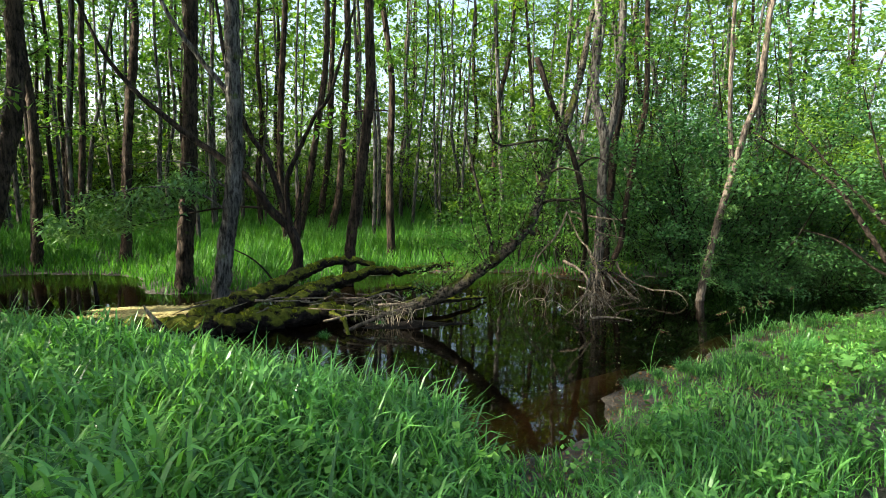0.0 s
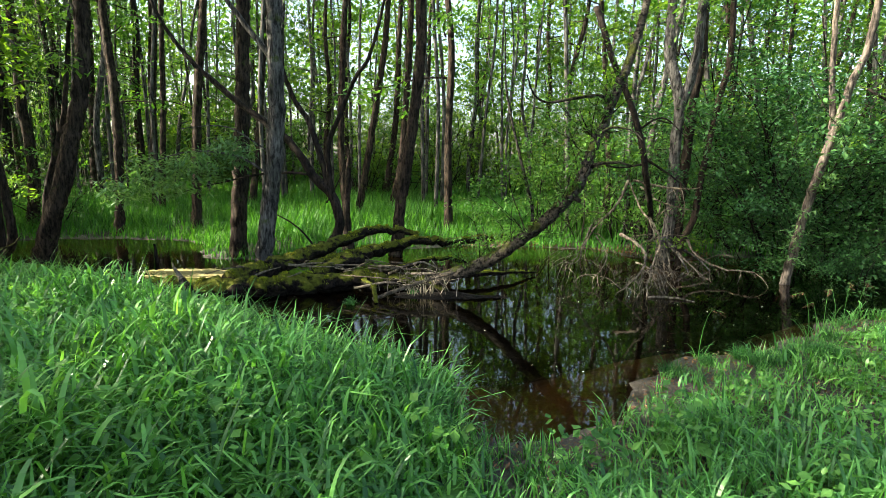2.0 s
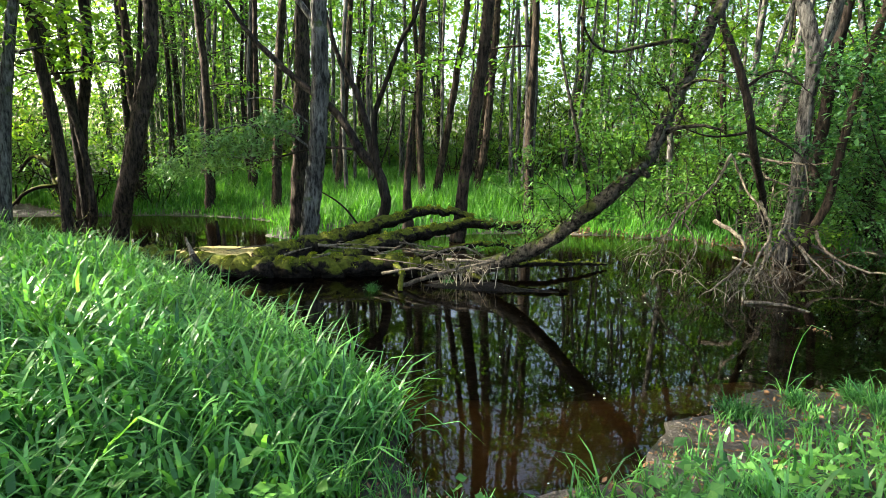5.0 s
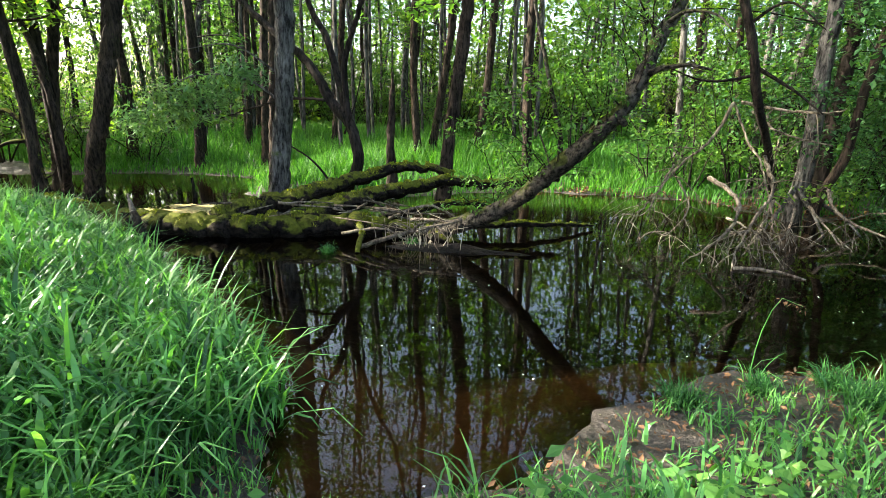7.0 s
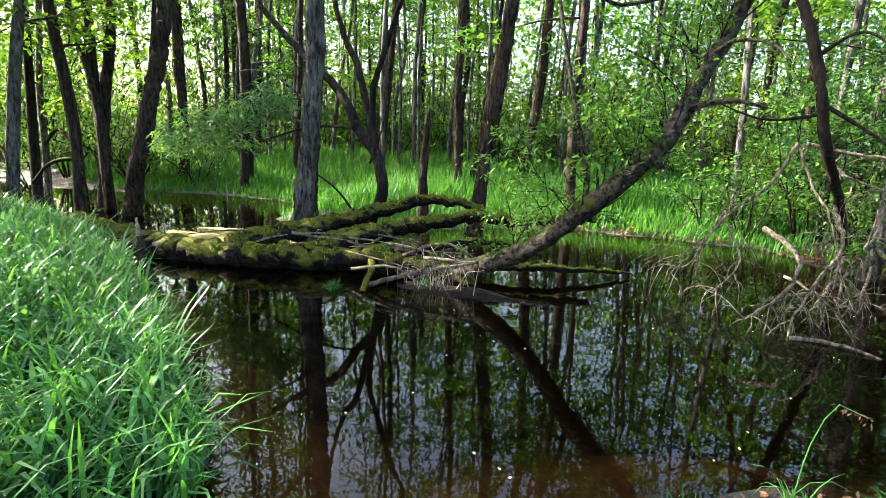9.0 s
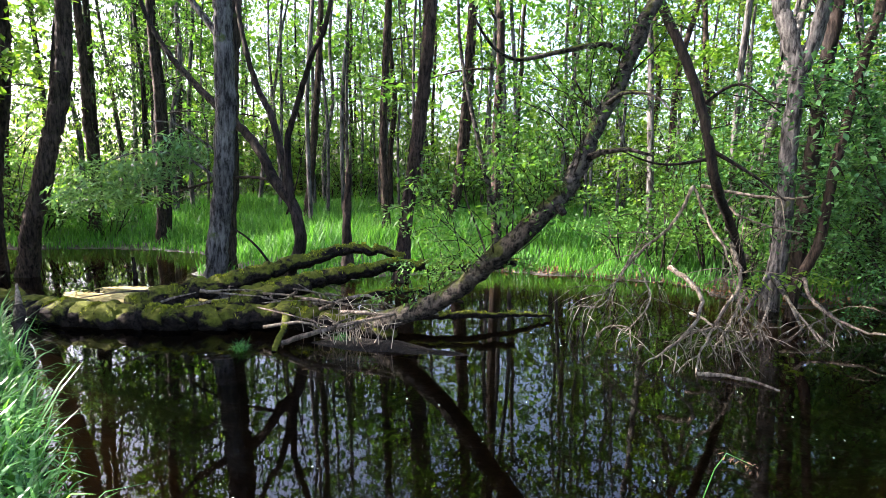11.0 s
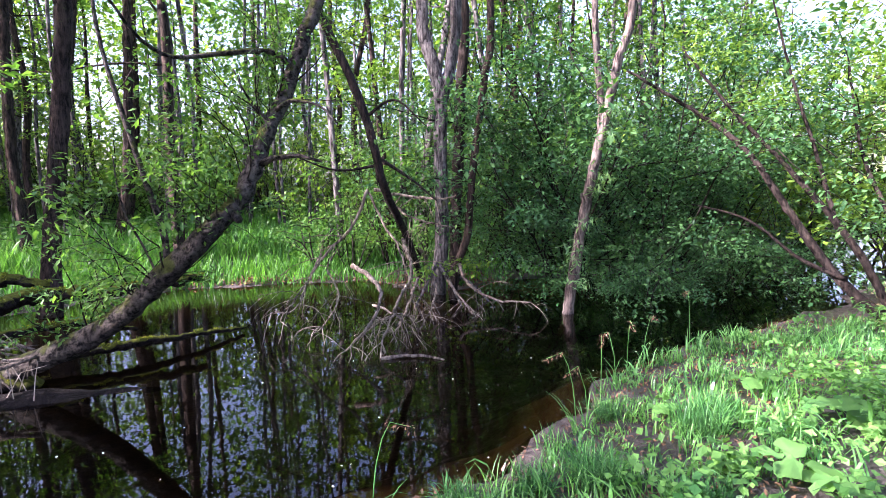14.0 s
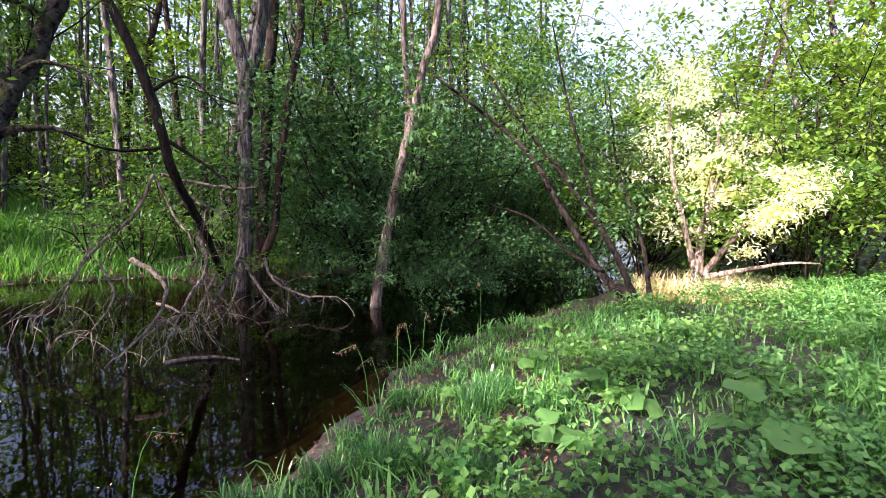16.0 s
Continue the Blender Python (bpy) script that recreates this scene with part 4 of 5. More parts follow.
    # thickets that close the creek bend
    for x, y, s in ((9.7, 12.6, 1.2), (10.9, 13.6, 1.3), (12.3, 15.2, 1.4), (13.5, 14.2, 1.4), (11.6, 12.2, 1.0), (12.6, 16.6, 1.6), (14.6, 16.0, 1.6), (10.0, 10.5, 0.7)):
        place(BUSHES[1], x, y, rng.uniform(0, 6.28), s)

plant_forest()


# ---- fallen wood in the creek ----
def patchy(x, y):
    return 0.5 + 0.5 * (np.sin(x * 2.7 + 1.1 * np.sin(y * 2.3)) * np.sin(y * 3.1 + 0.7 * np.sin(x * 1.9)) + 0.35 * np.sin(7 * x + 3 * y))


def fallen_log():
    rng = np.random.default_rng(70)
    ob = thing("fallen_log", "rotten fallen tree covered with green moss, lying in the water", "log", (-5.4, 5.3, 0.1))
    base = np.array((-5.4, 5.3, 0.1))
    pieces = [("trunk", [(-5.7, 5.05, 0.16), (-4.6, 5.3, 0.09), (-3.4, 5.65, 0.06), (-2.3, 6.2, 0.09), (-1.55, 6.75, 0.12), (-0.8, 7.05, 0.10), (-0.25, 7.2, 0.05)], 0.21, 0.12),
              ("branch", [(-3.0, 5.95, 0.16), (-2.65, 6.6, 0.32), (-2.35, 7.2, 0.46), (-2.15, 7.75, 0.58), (-1.9, 8.2, 0.69), (-1.6, 8.45, 0.72), (-1.2, 8.7, 0.62)], 0.15, 0.05),
              ("branch", [(-2.1, 6.4, 0.16), (-1.8, 7.1, 0.34), (-1.5, 7.8, 0.46), (-1.1, 8.45, 0.56), (-0.6, 8.75, 0.52), (-0.1, 9.1, 0.58), (0.2, 9.4, 0.58)], 0.125, 0.045),
              ("branch", [(-2.3, 6.9, 0.28), (-1.95, 7.7, 0.40), (-1.65, 8.3, 0.46), (-1.35, 8.75, 0.42)], 0.07, 0.03),
              ("branch", [(-0.8, 7.3, 0.10), (0.0, 7.8, 0.14), (0.5, 8.3, 0.12), (0.9, 8.9, 0.05)], 0.06, 0.018),
              ("branch", [(-1.35, 6.75, 0.16), (-1.0, 6.4, 0.14), (-0.85, 6.15, 0.0)], 0.05, 0.025),
              ("branch", [(-1.2, 7.0, 0.2), (-0.7, 7.5, 0.36), (-0.35, 7.9, 0.36), (0.0, 8.3, 0.2)], 0.055, 0.02),
              ("branch", [(-2.3, 7.3, 0.36), (-2.45, 7.9, 0.30), (-2.7, 8.4, 0.28)], 0.05, 0.02)]
    for name, pts, r0, r1 in pieces:
        g = Geo()
        p = tube(g, np.array(pts) - base, r0, r1, rng, 24 if r0 > 0.1 else 14, 0.05, 0.06, 0, r0 * 0.12, 1.0, 0.07)
        piece = part(name, g, BARK_MOSS, ob, "", True)
        g = Geo()
        n = int(900 * (r0 + r1) * len(p) * 0.05 * 8)
        k = rng.integers(0, len(p), n)
        keep = patchy(k * 0.23 + r0 * 50, k * 0.11) > 0.60
        k = k[keep]
        rr = r0 + (r1 - r0) * k / len(p)
        a = rng.normal(0, 0.55, len(k))
        d = np.gradient(p, axis=0)[k]
        d[:, 2] = 0
        d /= np.linalg.norm(d, axis=1, keepdims=True) + 1e-9
        off = np.c_[-d[:, 1], d[:, 0], np.zeros(len(k))] * (np.sin(a) * rr)[:, None]
        q = p[k] + off + d * rng.uniform(-0.03, 0.03, len(k))[:, None]
        blades(g, q[:, 0], q[:, 1], q[:, 2] + np.cos(a) * rr * 0.97, 0.027, 0.010, rng, 0.9, 2)
        tagged(part("moss", g, MOSS, piece, "yellow-green moss"), kind="stuff")
    for pts in ([(-1.0, 6.9, 0.25), (-0.6, 7.1, 0.42), (-0.35, 7.3, 0.30), (-0.2, 7.4, 0.2)], [(-0.6, 6.8, 0.3), (-0.1, 7.0, 0.30), (0.25, 7.35, 0.28)], [(-1.3, 6.4, 0.12), (-0.8, 6.5, 0.22), (-0.4, 6.45, 0.15)]):
        g = Geo()
        tube(g, np.array(pts) - base, 0.022, 0.008, rng, 6, 0.1, 0.08, 0, 0.004)
        part("bare_branch", g, DEAD_WOOD, ob, "bleached bare branch", True)

    for k in range(34):
        u = rng.uniform(0, 1)
        c = np.array((-3.0 + 3.0 * u + rng.normal(0, 0.15), 6.25 + 1.1 * u + rng.normal(0, 0.35), 0.26 + rng.uniform(0, 0.16)))
        d = np.array((rng.normal(0.6, 0.5), rng.normal(0.2, 0.5), rng.normal(0, 0.16)))
        L = rng.uniform(0.12, 0.4)
        g = Geo()
        tube(g, [c - base - d * L, c - base + rng.normal(0, 0.03, 3), c - base + d * L], rng.uniform(0.007, 0.022), 0.004, rng, 6, 0.1, 0.08)
        part("stick", g, TWIG_BROWN if k % 3 else DEAD_WOOD, ob, "", True)


fallen_log()


def mud_bank():
    rng = np.random.default_rng(71)
    g = Geo()
    n, rings = 40, 8
    v, f = [], []
    for k in range(rings + 1):
        for j in range(n):
            a = 2 * math.pi * j / n
            u = k / rings
            w = 1 + 0.18 * math.sin(3 * a + 1) + 0.10 * math.sin(7 * a)
            x, y = 0.85 * u * w * math.cos(a), 0.27 * u * w * math.sin(a)
            v.append((-0.15 + x + 0.35 * y, 6.85 + y + 0.22 * x, 0.075 * (1 - u ** 2) - 0.025 + 0.03 * math.sin(9 * x + 5 * y) * (1 - u)))
    for k in range(rings):
        for j in range(n):
            a, b = k * n + j, k * n + (j + 1) % n
            f += [(a, a + n, b + n), (a, b + n, b)]
    g.add(v, f)
    single("mud_bank", g, MUD, "low bank of wet black mud beside the leaning willow", "mud", "structure", True)


mud_bank()


def loose_branch(name, label, pts, r0, r1, material, seed, kind="branch", twigs=0, group=""):
    rng = np.random.default_rng(seed)
    base = np.array(pts[0], float)
    ob = thing(name, label, kind, tuple(base), group)
    g = Geo()
    p = tube(g, np.array(pts) - base, r0, r1, rng, 7, 0.1, 0.06, 0, r0 * 0.12)
    part("stem", g, material, ob, "", True)
    for _ in range(twigs):
        g = Geo()
        q = p[rng.integers(len(p) // 3, len(p))]
        grow(g, rng, q, rng.normal(0, 1, 3) + np.array((0, 0, -0.2)), rng.uniform(0.15, 0.4), r1 * 0.8, 1, 0.6, 0.3, 4)
        part("twig", g, material, ob)
    return ob


STAKE = loose_branch("broken_stake", "broken dark stem with a pale tip", [(-1.95, 4.57, -0.2), (-2.2, 4.65, 0.04), (-2.53, 4.75, 0.28), (-2.75, 4.82, 0.44)], 0.07, 0.04, BARK_DARK, 72, "stake")
tip = Geo()
tube(tip, np.array([(-2.70, 4.80, 0.39), (-2.8, 4.84, 0.48), (-2.92, 4.88, 0.57), (-2.95, 4.89, 0.62)]) - np.array((-1.95, 4.57, -0.2)), 0.042, 0.010, RNG, 7, 0.1, 0.04)
part("tip", tip, DEAD_WOOD, STAKE, "pale splintered tip", True)
loose_branch("pond_stump", "thin black rotten stump standing in the pond", [(-5.9, 7.51, -0.2), (-5.9, 7.51, 0.1), (-5.92, 7.5, 0.36)], 0.045, 0.02, BARK_DARK, 74, "stump")
loose_branch("floating_branch", "grey water-worn branch floating in the creek", [(2.65, 7.75, 0.01), (2.87, 7.8, 0.02), (3.1, 7.78, 0.02), (3.25, 7.72, 0.0)], 0.022, 0.01, DEAD_WOOD, 75)
loose_branch("sunken_branch", "dark dead branch poking out of the water", [(-0.95, 6.25, 0.02), (-0.6, 6.45, 0.16), (-0.3, 6.75, 0.25), (0.0, 6.95, 0.33)], 0.03, 0.015, TWIG_BROWN, 76, "branch", 5)
for k, (x, y) in enumerate(((-2.9, 8.1), (-2.6, 8.2), (-3.0, 7.8), (-2.2, 8.0))):
    loose_branch("brush_stick", "dead grey stick in a drift of brushwood", [(x - 0.45, y - 0.15, 0.16), (x, y, 0.24 + 0.02 * k), (x + 0.45, y + 0.1, 0.14)], 0.022, 0.008, TWIG_BROWN, 80 + k, "branch", 5, "drift of brushwood")


def dead_tangle():
    rng = np.random.default_rng(90)
    base = np.array((3.1, 9.3, 0.0))
    ob = thing("dead_branches", "bleached tangle of dead branches drooping into the water", "dead branches", tuple(base))
    limbs = [([(2.25, 8.60, 0.80), (2.55, 8.30, 0.65), (2.61, 8.10, 0.47), (2.45, 7.90, 0.23), (2.30, 7.80, 0.08)], 0.022, 0.007, 12),
             ([(2.74, 9.50, 1.01), (2.88, 9.00, 0.67), (2.77, 8.50, 0.45), (2.65, 8.00, 0.16), (2.63, 7.75, -0.03)], 0.018, 0.006, 16),
             ([(2.91, 9.80, 0.45), (2.81, 8.70, 0.23), (2.69, 8.20, 0.04)], 0.014, 0.005, 14),
             ([(2.35, 9.30, 1.64), (2.17, 9.20, 1.22), (1.88, 9.00, 0.90), (1.66, 8.60, 0.51), (1.49, 8.40, 0.24)], 0.016, 0.005, 16),
             ([(1.80, 9.10, 0.89), (1.67, 8.80, 0.54), (1.62, 8.50, 0.34), (1.40, 8.40, 0.32)], 0.01, 0.004, 12),
             ([(2.42, 9.30, 1.64), (2.88, 9.30, 1.55), (3.27, 9.20, 1.52), (3.42, 9.10, 1.56)], 0.016, 0.005, 6),
             ([(2.54, 9.40, 1.54), (2.88, 9.30, 1.29), (3.37, 9.20, 1.17)], 0.013, 0.005, 6),
             ([(3.49, 10.40, 0.56), (3.59, 10.00, 0.33), (3.92, 9.60, 0.20), (4.34, 9.30, 0.21)], 0.018, 0.006, 12),
             ([(3.31, 10.30, 0.34), (3.51, 9.70, 0.16), (3.64, 9.40, 0.01)], 0.014, 0.005, 12),
             ([(2.49, 8.40, 0.40), (2.73, 8.30, 0.32), (2.96, 8.20, 0.17)], 0.012, 0.004, 12),
             ([(1.88, 9.00, 0.71), (2.07, 8.70, 0.45), (1.99, 8.50, 0.24), (1.89, 8.40, 0.12)], 0.01, 0.004, 12),
             ([(2.36, 9.30, 1.61), (2.57, 9.20, 1.16), (2.71, 9.10, 0.98), (2.86, 8.90, 0.56)], 0.012, 0.005, 10),
             ([(3.16, 10.30, 0.30), (3.10, 9.40, 0.14), (2.94, 8.70, -0.02), (2.86, 8.20, -0.12)], 0.012, 0.004, 14)]
    for pts, r0, r1, n in limbs:
        g = Geo()
        p = tube(g, np.array(pts) - base, r0 * 1.35, r1 * 1.35, rng, 7, 0.08, 0.06, 0, r0 * 0.4)
        br = part("branch", g, DEAD_WOOD, ob, "", True)
        for _ in range(int(n * 0.8)):
            g = Geo()
            q = p[rng.integers(len(p) // 3, len(p))]
            grow(g, rng, q, np.array((rng.normal(-0.1, 0.8), rng.normal(-0.3, 0.5), rng.normal(-0.2, 0.5))), rng.uniform(0.25, 0.65), 0.0065, 1, 0.5, 0.8, 4, None, (2, 5), 0.1)
            tagged(part("twig", g, DEAD_WOOD, br, "", True), kind="stuff")


dead_tangle()
for k, (x, y, z) in enumerate(((3.4, 10.5, 0.35), (3.75, 10.6, 0.3), (2.95, 10.5, 0.25))):
    ob = thing("leafy_shoot", "small yellow-green leafy shoot among the roots", "shoot", (x, y, z), "leafy shoots")
    g = Geo()
    leaves(g, clumps(RNG, [(0, 0, 0.1), (0.1, -0.05, 0.25), (-0.08, 0, 0.2)], 22, 0.16), 0.08, RNG, 0.6)
    part("foliage", g, LEAF_YELLOW, ob)
    g = Geo()
    tube(g, [(0, 0, -0.35), (0.02, 0, 0.05), (0.05, 0, 0.3)], 0.008, 0.003, RNG, 5, 0.05, 0.1)
    part("stem", g, BARK_BROWN, ob)


def dry_reeds():
    rng = np.random.default_rng(95)
    ob = thing("dry_reeds", "bleached dry reed stalks standing on the mud", "reeds", (-0.45, 6.85, 0.05))
    for k in range(46):
        x, y = rng.normal(-0.1, 0.28), rng.normal(-0.05, 0.13)
        h = rng.uniform(0.12, 0.42)
        lx, ly = rng.normal(0, 0.16), rng.normal(-0.05, 0.1)
        g = Geo()
        tube(g, [(x, y, -0.02), (x + lx * 0.4, y + ly * 0.4, h * 0.7), (x + lx, y + ly, h * rng.uniform(0.6, 1.0))], 0.005, 0.0025, rng, 4, 0, 0.12)
        part("stalk", g, STRAW, ob)


dry_reeds()


def film():
    rng = np.random.default_rng(98)
    n = 9000
    a, r = rng.uniform(0, 6.28, n), np.sqrt(rng.uniform(0, 1, n))
    u, v = 1.15 * r * np.cos(a), 0.55 * r * np.sin(a)
    x, y = -4.4 + u - 0.2 * v, 6.95 + v + 0.42 * u
    # flakes thinned in streaks, which stand in for stripes of trunk shade
    keep = rng.uniform(0, 1, n) < np.clip(1.6 - 1.5 * r + 0.5 * np.sin(9 * v + 2 * u), 0.03, 1)
    g = Geo()
    leaves(g, np.c_[x, y, rng.uniform(0.003, 0.006, n)][keep], 0.055, rng, 0.9, 0.0, 0.0)
    for w in g.v:
        w[:, 2] = np.clip(w[:, 2], 0.003, 0.007)
    single("pollen_film", g, FILM, "yellowish flakes of pollen film floating on the pond", "pollen film", "stuff")


film()


# ---- grass and herbs ----
def scatter(rng, n, x0, x1, y0, y1, side, least=0.05, most=99):
    """Places on one bank, at least so far from the water."""
    x, y = rng.uniform(x0, x1, n), rng.uniform(y0, y1, n)
    near, far = shore_distance(x, y, NEAR), shore_distance(x, y, FAR)
    ok = ~in_water(x, y) & ((near < far) == (side == "near"))
    d = near if side == "near" else far
    ok &= (d > least) & (d < most)
    return x[ok], y[ok], d[ok]


def bank_grass():
    rng = np.random.default_rng(100)
    # tall lush grass of the headland
    g = Geo()
    x, y, d = scatter(rng, 74000, -10, 1.2, -1.5, 5.5, "near", 0.02)
    inlet = np.hypot((x - 1.4) / 0.5, (y - 3.1) / 0.5) < 1
    keep = ~inlet & (rng.uniform(0, 1, len(x)) < np.clip(0.30 + 0.9 * (patchy(x, y) > 0.25), 0, 1))
    x, y, d = x[keep], y[keep], d[keep]
    blades(g, x, y, ground_height(x, y) - 0.02, 0.28 + 0.2 * np.clip(d, 0, 1) * (0.6 + 0.7 * patchy(x * 0.7, y * 0.7)), 0.016, rng, 1.7, 4, 0.5)
    # leaf blades that stand off the stalks
    x, y, d = scatter(rng, 54000, -9, 1.2, -1.2, 5.5, "near", 0.02)
    keep = ~(np.hypot((x - 1.4) / 0.5, (y - 3.1) / 0.5) < 1) & (patchy(x * 1.1, y * 1.1) > 0.12)
    x, y, d = x[keep], y[keep], d[keep]
    top = (0.14 + 0.22 * np.clip(d, 0, 1)) * (0.6 + 0.7 * patchy(x * 0.7, y * 0.7))
    blades(g, x, y, ground_height(x, y) + top * rng.uniform(0.2, 1.15, len(x)), 0.22, 0.019, rng, 1.7, 4, 1.0)
    single("bank_grass", g, GRASS, "lush tall green grass arching over the bank", "grass", "stuff")
    # shorter grass of the far bank of the inlet, where the path goes
    g = Geo()
    x, y, d = scatter(rng, 100000, 1.2, 12.5, -1.5, 8.5, "near", 0.05)
    p = patchy(x * 0.8 + 3, y * 0.8)
    mud = ((d < 0.4) & (x < 8) & (p < 0.48)) | ((d < 0.25 + 0.2 * p) & (x > 2.2) & (x < 7) & (patchy(x * 2, y * 2) < 0.8))
    thin = np.clip((x - 1.8) / 0.6, 0, 1) * np.clip((y - 3.3) / 0.6, 0, 1) * np.clip((3.2 - d) / 0.8, 0.4, 1)
    keep = ~mud & (rng.uniform(0, 1, len(x)) < np.clip(0.22 + 0.75 * (p > 0.35) - 0.62 * thin, 0.07, 1))
    x, y, d, thin = x[keep], y[keep], d[keep], thin[keep]
    blades(g, x, y, ground_height(x, y) - 0.02, (0.16 + 0.20 * patchy(x * 1.3, y * 1.3)) * (1.15 - 0.62 * thin), 0.0105, rng, 1.05)
    x, y, d = scatter(rng, 42000, 1.2, 12, -1, 8.5, "near", 0.3)
    keep = (patchy(x * 0.8 + 3, y * 0.8) > 0.42) & (rng.uniform(0, 1, len(x)) < 1.0 - 0.9 * np.clip((x - 1.8) / 0.8, 0, 1) * np.clip((y - 3.1), 0, 1))
    x, y, d = x[keep], y[keep], d[keep]
    blades(g, x, y, ground_height(x, y) + 0.22 * rng.uniform(0.1, 1.1, len(x)), 0.17, 0.014, rng, 1.25, 3, 1.0)
    single("path_grass", g, GRASS, "short bright green grass along the muddy path", "grass", "stuff")
    # sprigs on the mud, and long stalks leaning out over the water
    x, y, d = scatter(rng, 3000, 0.6, 8.5, 2.4, 8.6, "near", 0.10, 1.4)
    k = np.repeat(np.arange(len(x)), 13)
    xs, ys = x[k] + rng.normal(0, 0.03, len(k)), y[k] + rng.normal(0, 0.03, len(k))
    g = Geo()
    blades(g, xs, ys, ground_height(xs, ys) - 0.01, (0.07 + 0.13 * patchy(x * 1.3, y * 1.3))[k], 0.007, rng, 1.0)
    single("mud_sprigs", g, GRASS, "small green grass sprigs growing on the mud", "grass", "stuff")
    x, y, d = scatter(rng, 9000, -8, 1.1, 2.5, 5.6, "near", 0.01, 0.7)
    g = Geo()
    blades(g, x, y, ground_height(x, y) - 0.02, 0.52, 0.013, rng, 1.2, 4 - 1, 0.6)
    x, y, d = scatter(rng, 5000, -8, 1.1, -1, 5.0, "near", 0.5)
    blades(g, x, y, ground_height(x, y) + 0.05, 0.62, 0.013, rng, 1.25, 3, 0.5)
    single("leaning_stalks", g, GRASS, "long green grass stalks leaning out over the water", "grass", "stuff")
    # sedge tussocks
    TUSSOCKS = ((4.88, 6.03, 1.15), (4.05, 5.45, 1.0), (4.36, 6.33, 0.6), (3.3, 5.3, 0.6), (4.5, 5.2, 0.6), (3.7, 5.4, 0.7), (2.62, 4.72, 0.6), (2.96, 5.05, 0.5), (3.42, 5.1, 0.7),
                (5.1, 6.26, 0.7), (5.9, 7.8, 0.5), (6.3, 8.1, 0.4), (-1.15, 6.0, 0.45), (-3.75, 5.45, 0.5), (-0.55, 6.75, 0.4), (-2.2, 4.5, 0.5))
    for k, (tx, ty, s) in enumerate(TUSSOCKS):
        g = Geo()
        n = int(420 * s)
        a, r = rng.uniform(0, 6.28, n), 0.13 * s * np.sqrt(rng.uniform(0, 1, n))
        xs, ys = r * np.cos(a), r * np.sin(a)
        blades(g, xs, ys, np.zeros(n) - 0.02, 0.25 * s ** 0.7, 0.005, rng, 1.4, 4, 0.6)
        ob = thing("sedge_tussock", "dense tuft of fine dark green sedge at the water", "grass tuft", (tx, ty, max(0.0, gz(tx, ty))), "sedge tussocks")
        tagged(part("tuft", g, SEDGE, ob), kind="stuff")
    # meadow under the trees across the creek
    g = Geo()
    x, y, d = scatter(rng, 170000, -17, 9, 8.0, 26, "far", 0.01)
    keep = rng.uniform(0, 1, len(x)) < np.clip(1.15 - 0.03 * (y - 9), 0.4, 1) * np.where(x > 2.5, 0.35, 1.0) * (0.35 + 0.65 * (patchy(x * 0.5, y * 0.5) > 0.3))
    x, y, d = x[keep], y[keep], d[keep]
    blades(g, x, y, ground_height(x, y) - 0.02, 0.24 + 0.33 * np.clip(d / 2, 0, 1), 0.017, rng, 0.6, 2)
    single("meadow_grass", g, GRASS_FAR, "tall bright green grass on the forest floor", "grass", "stuff")


bank_grass()


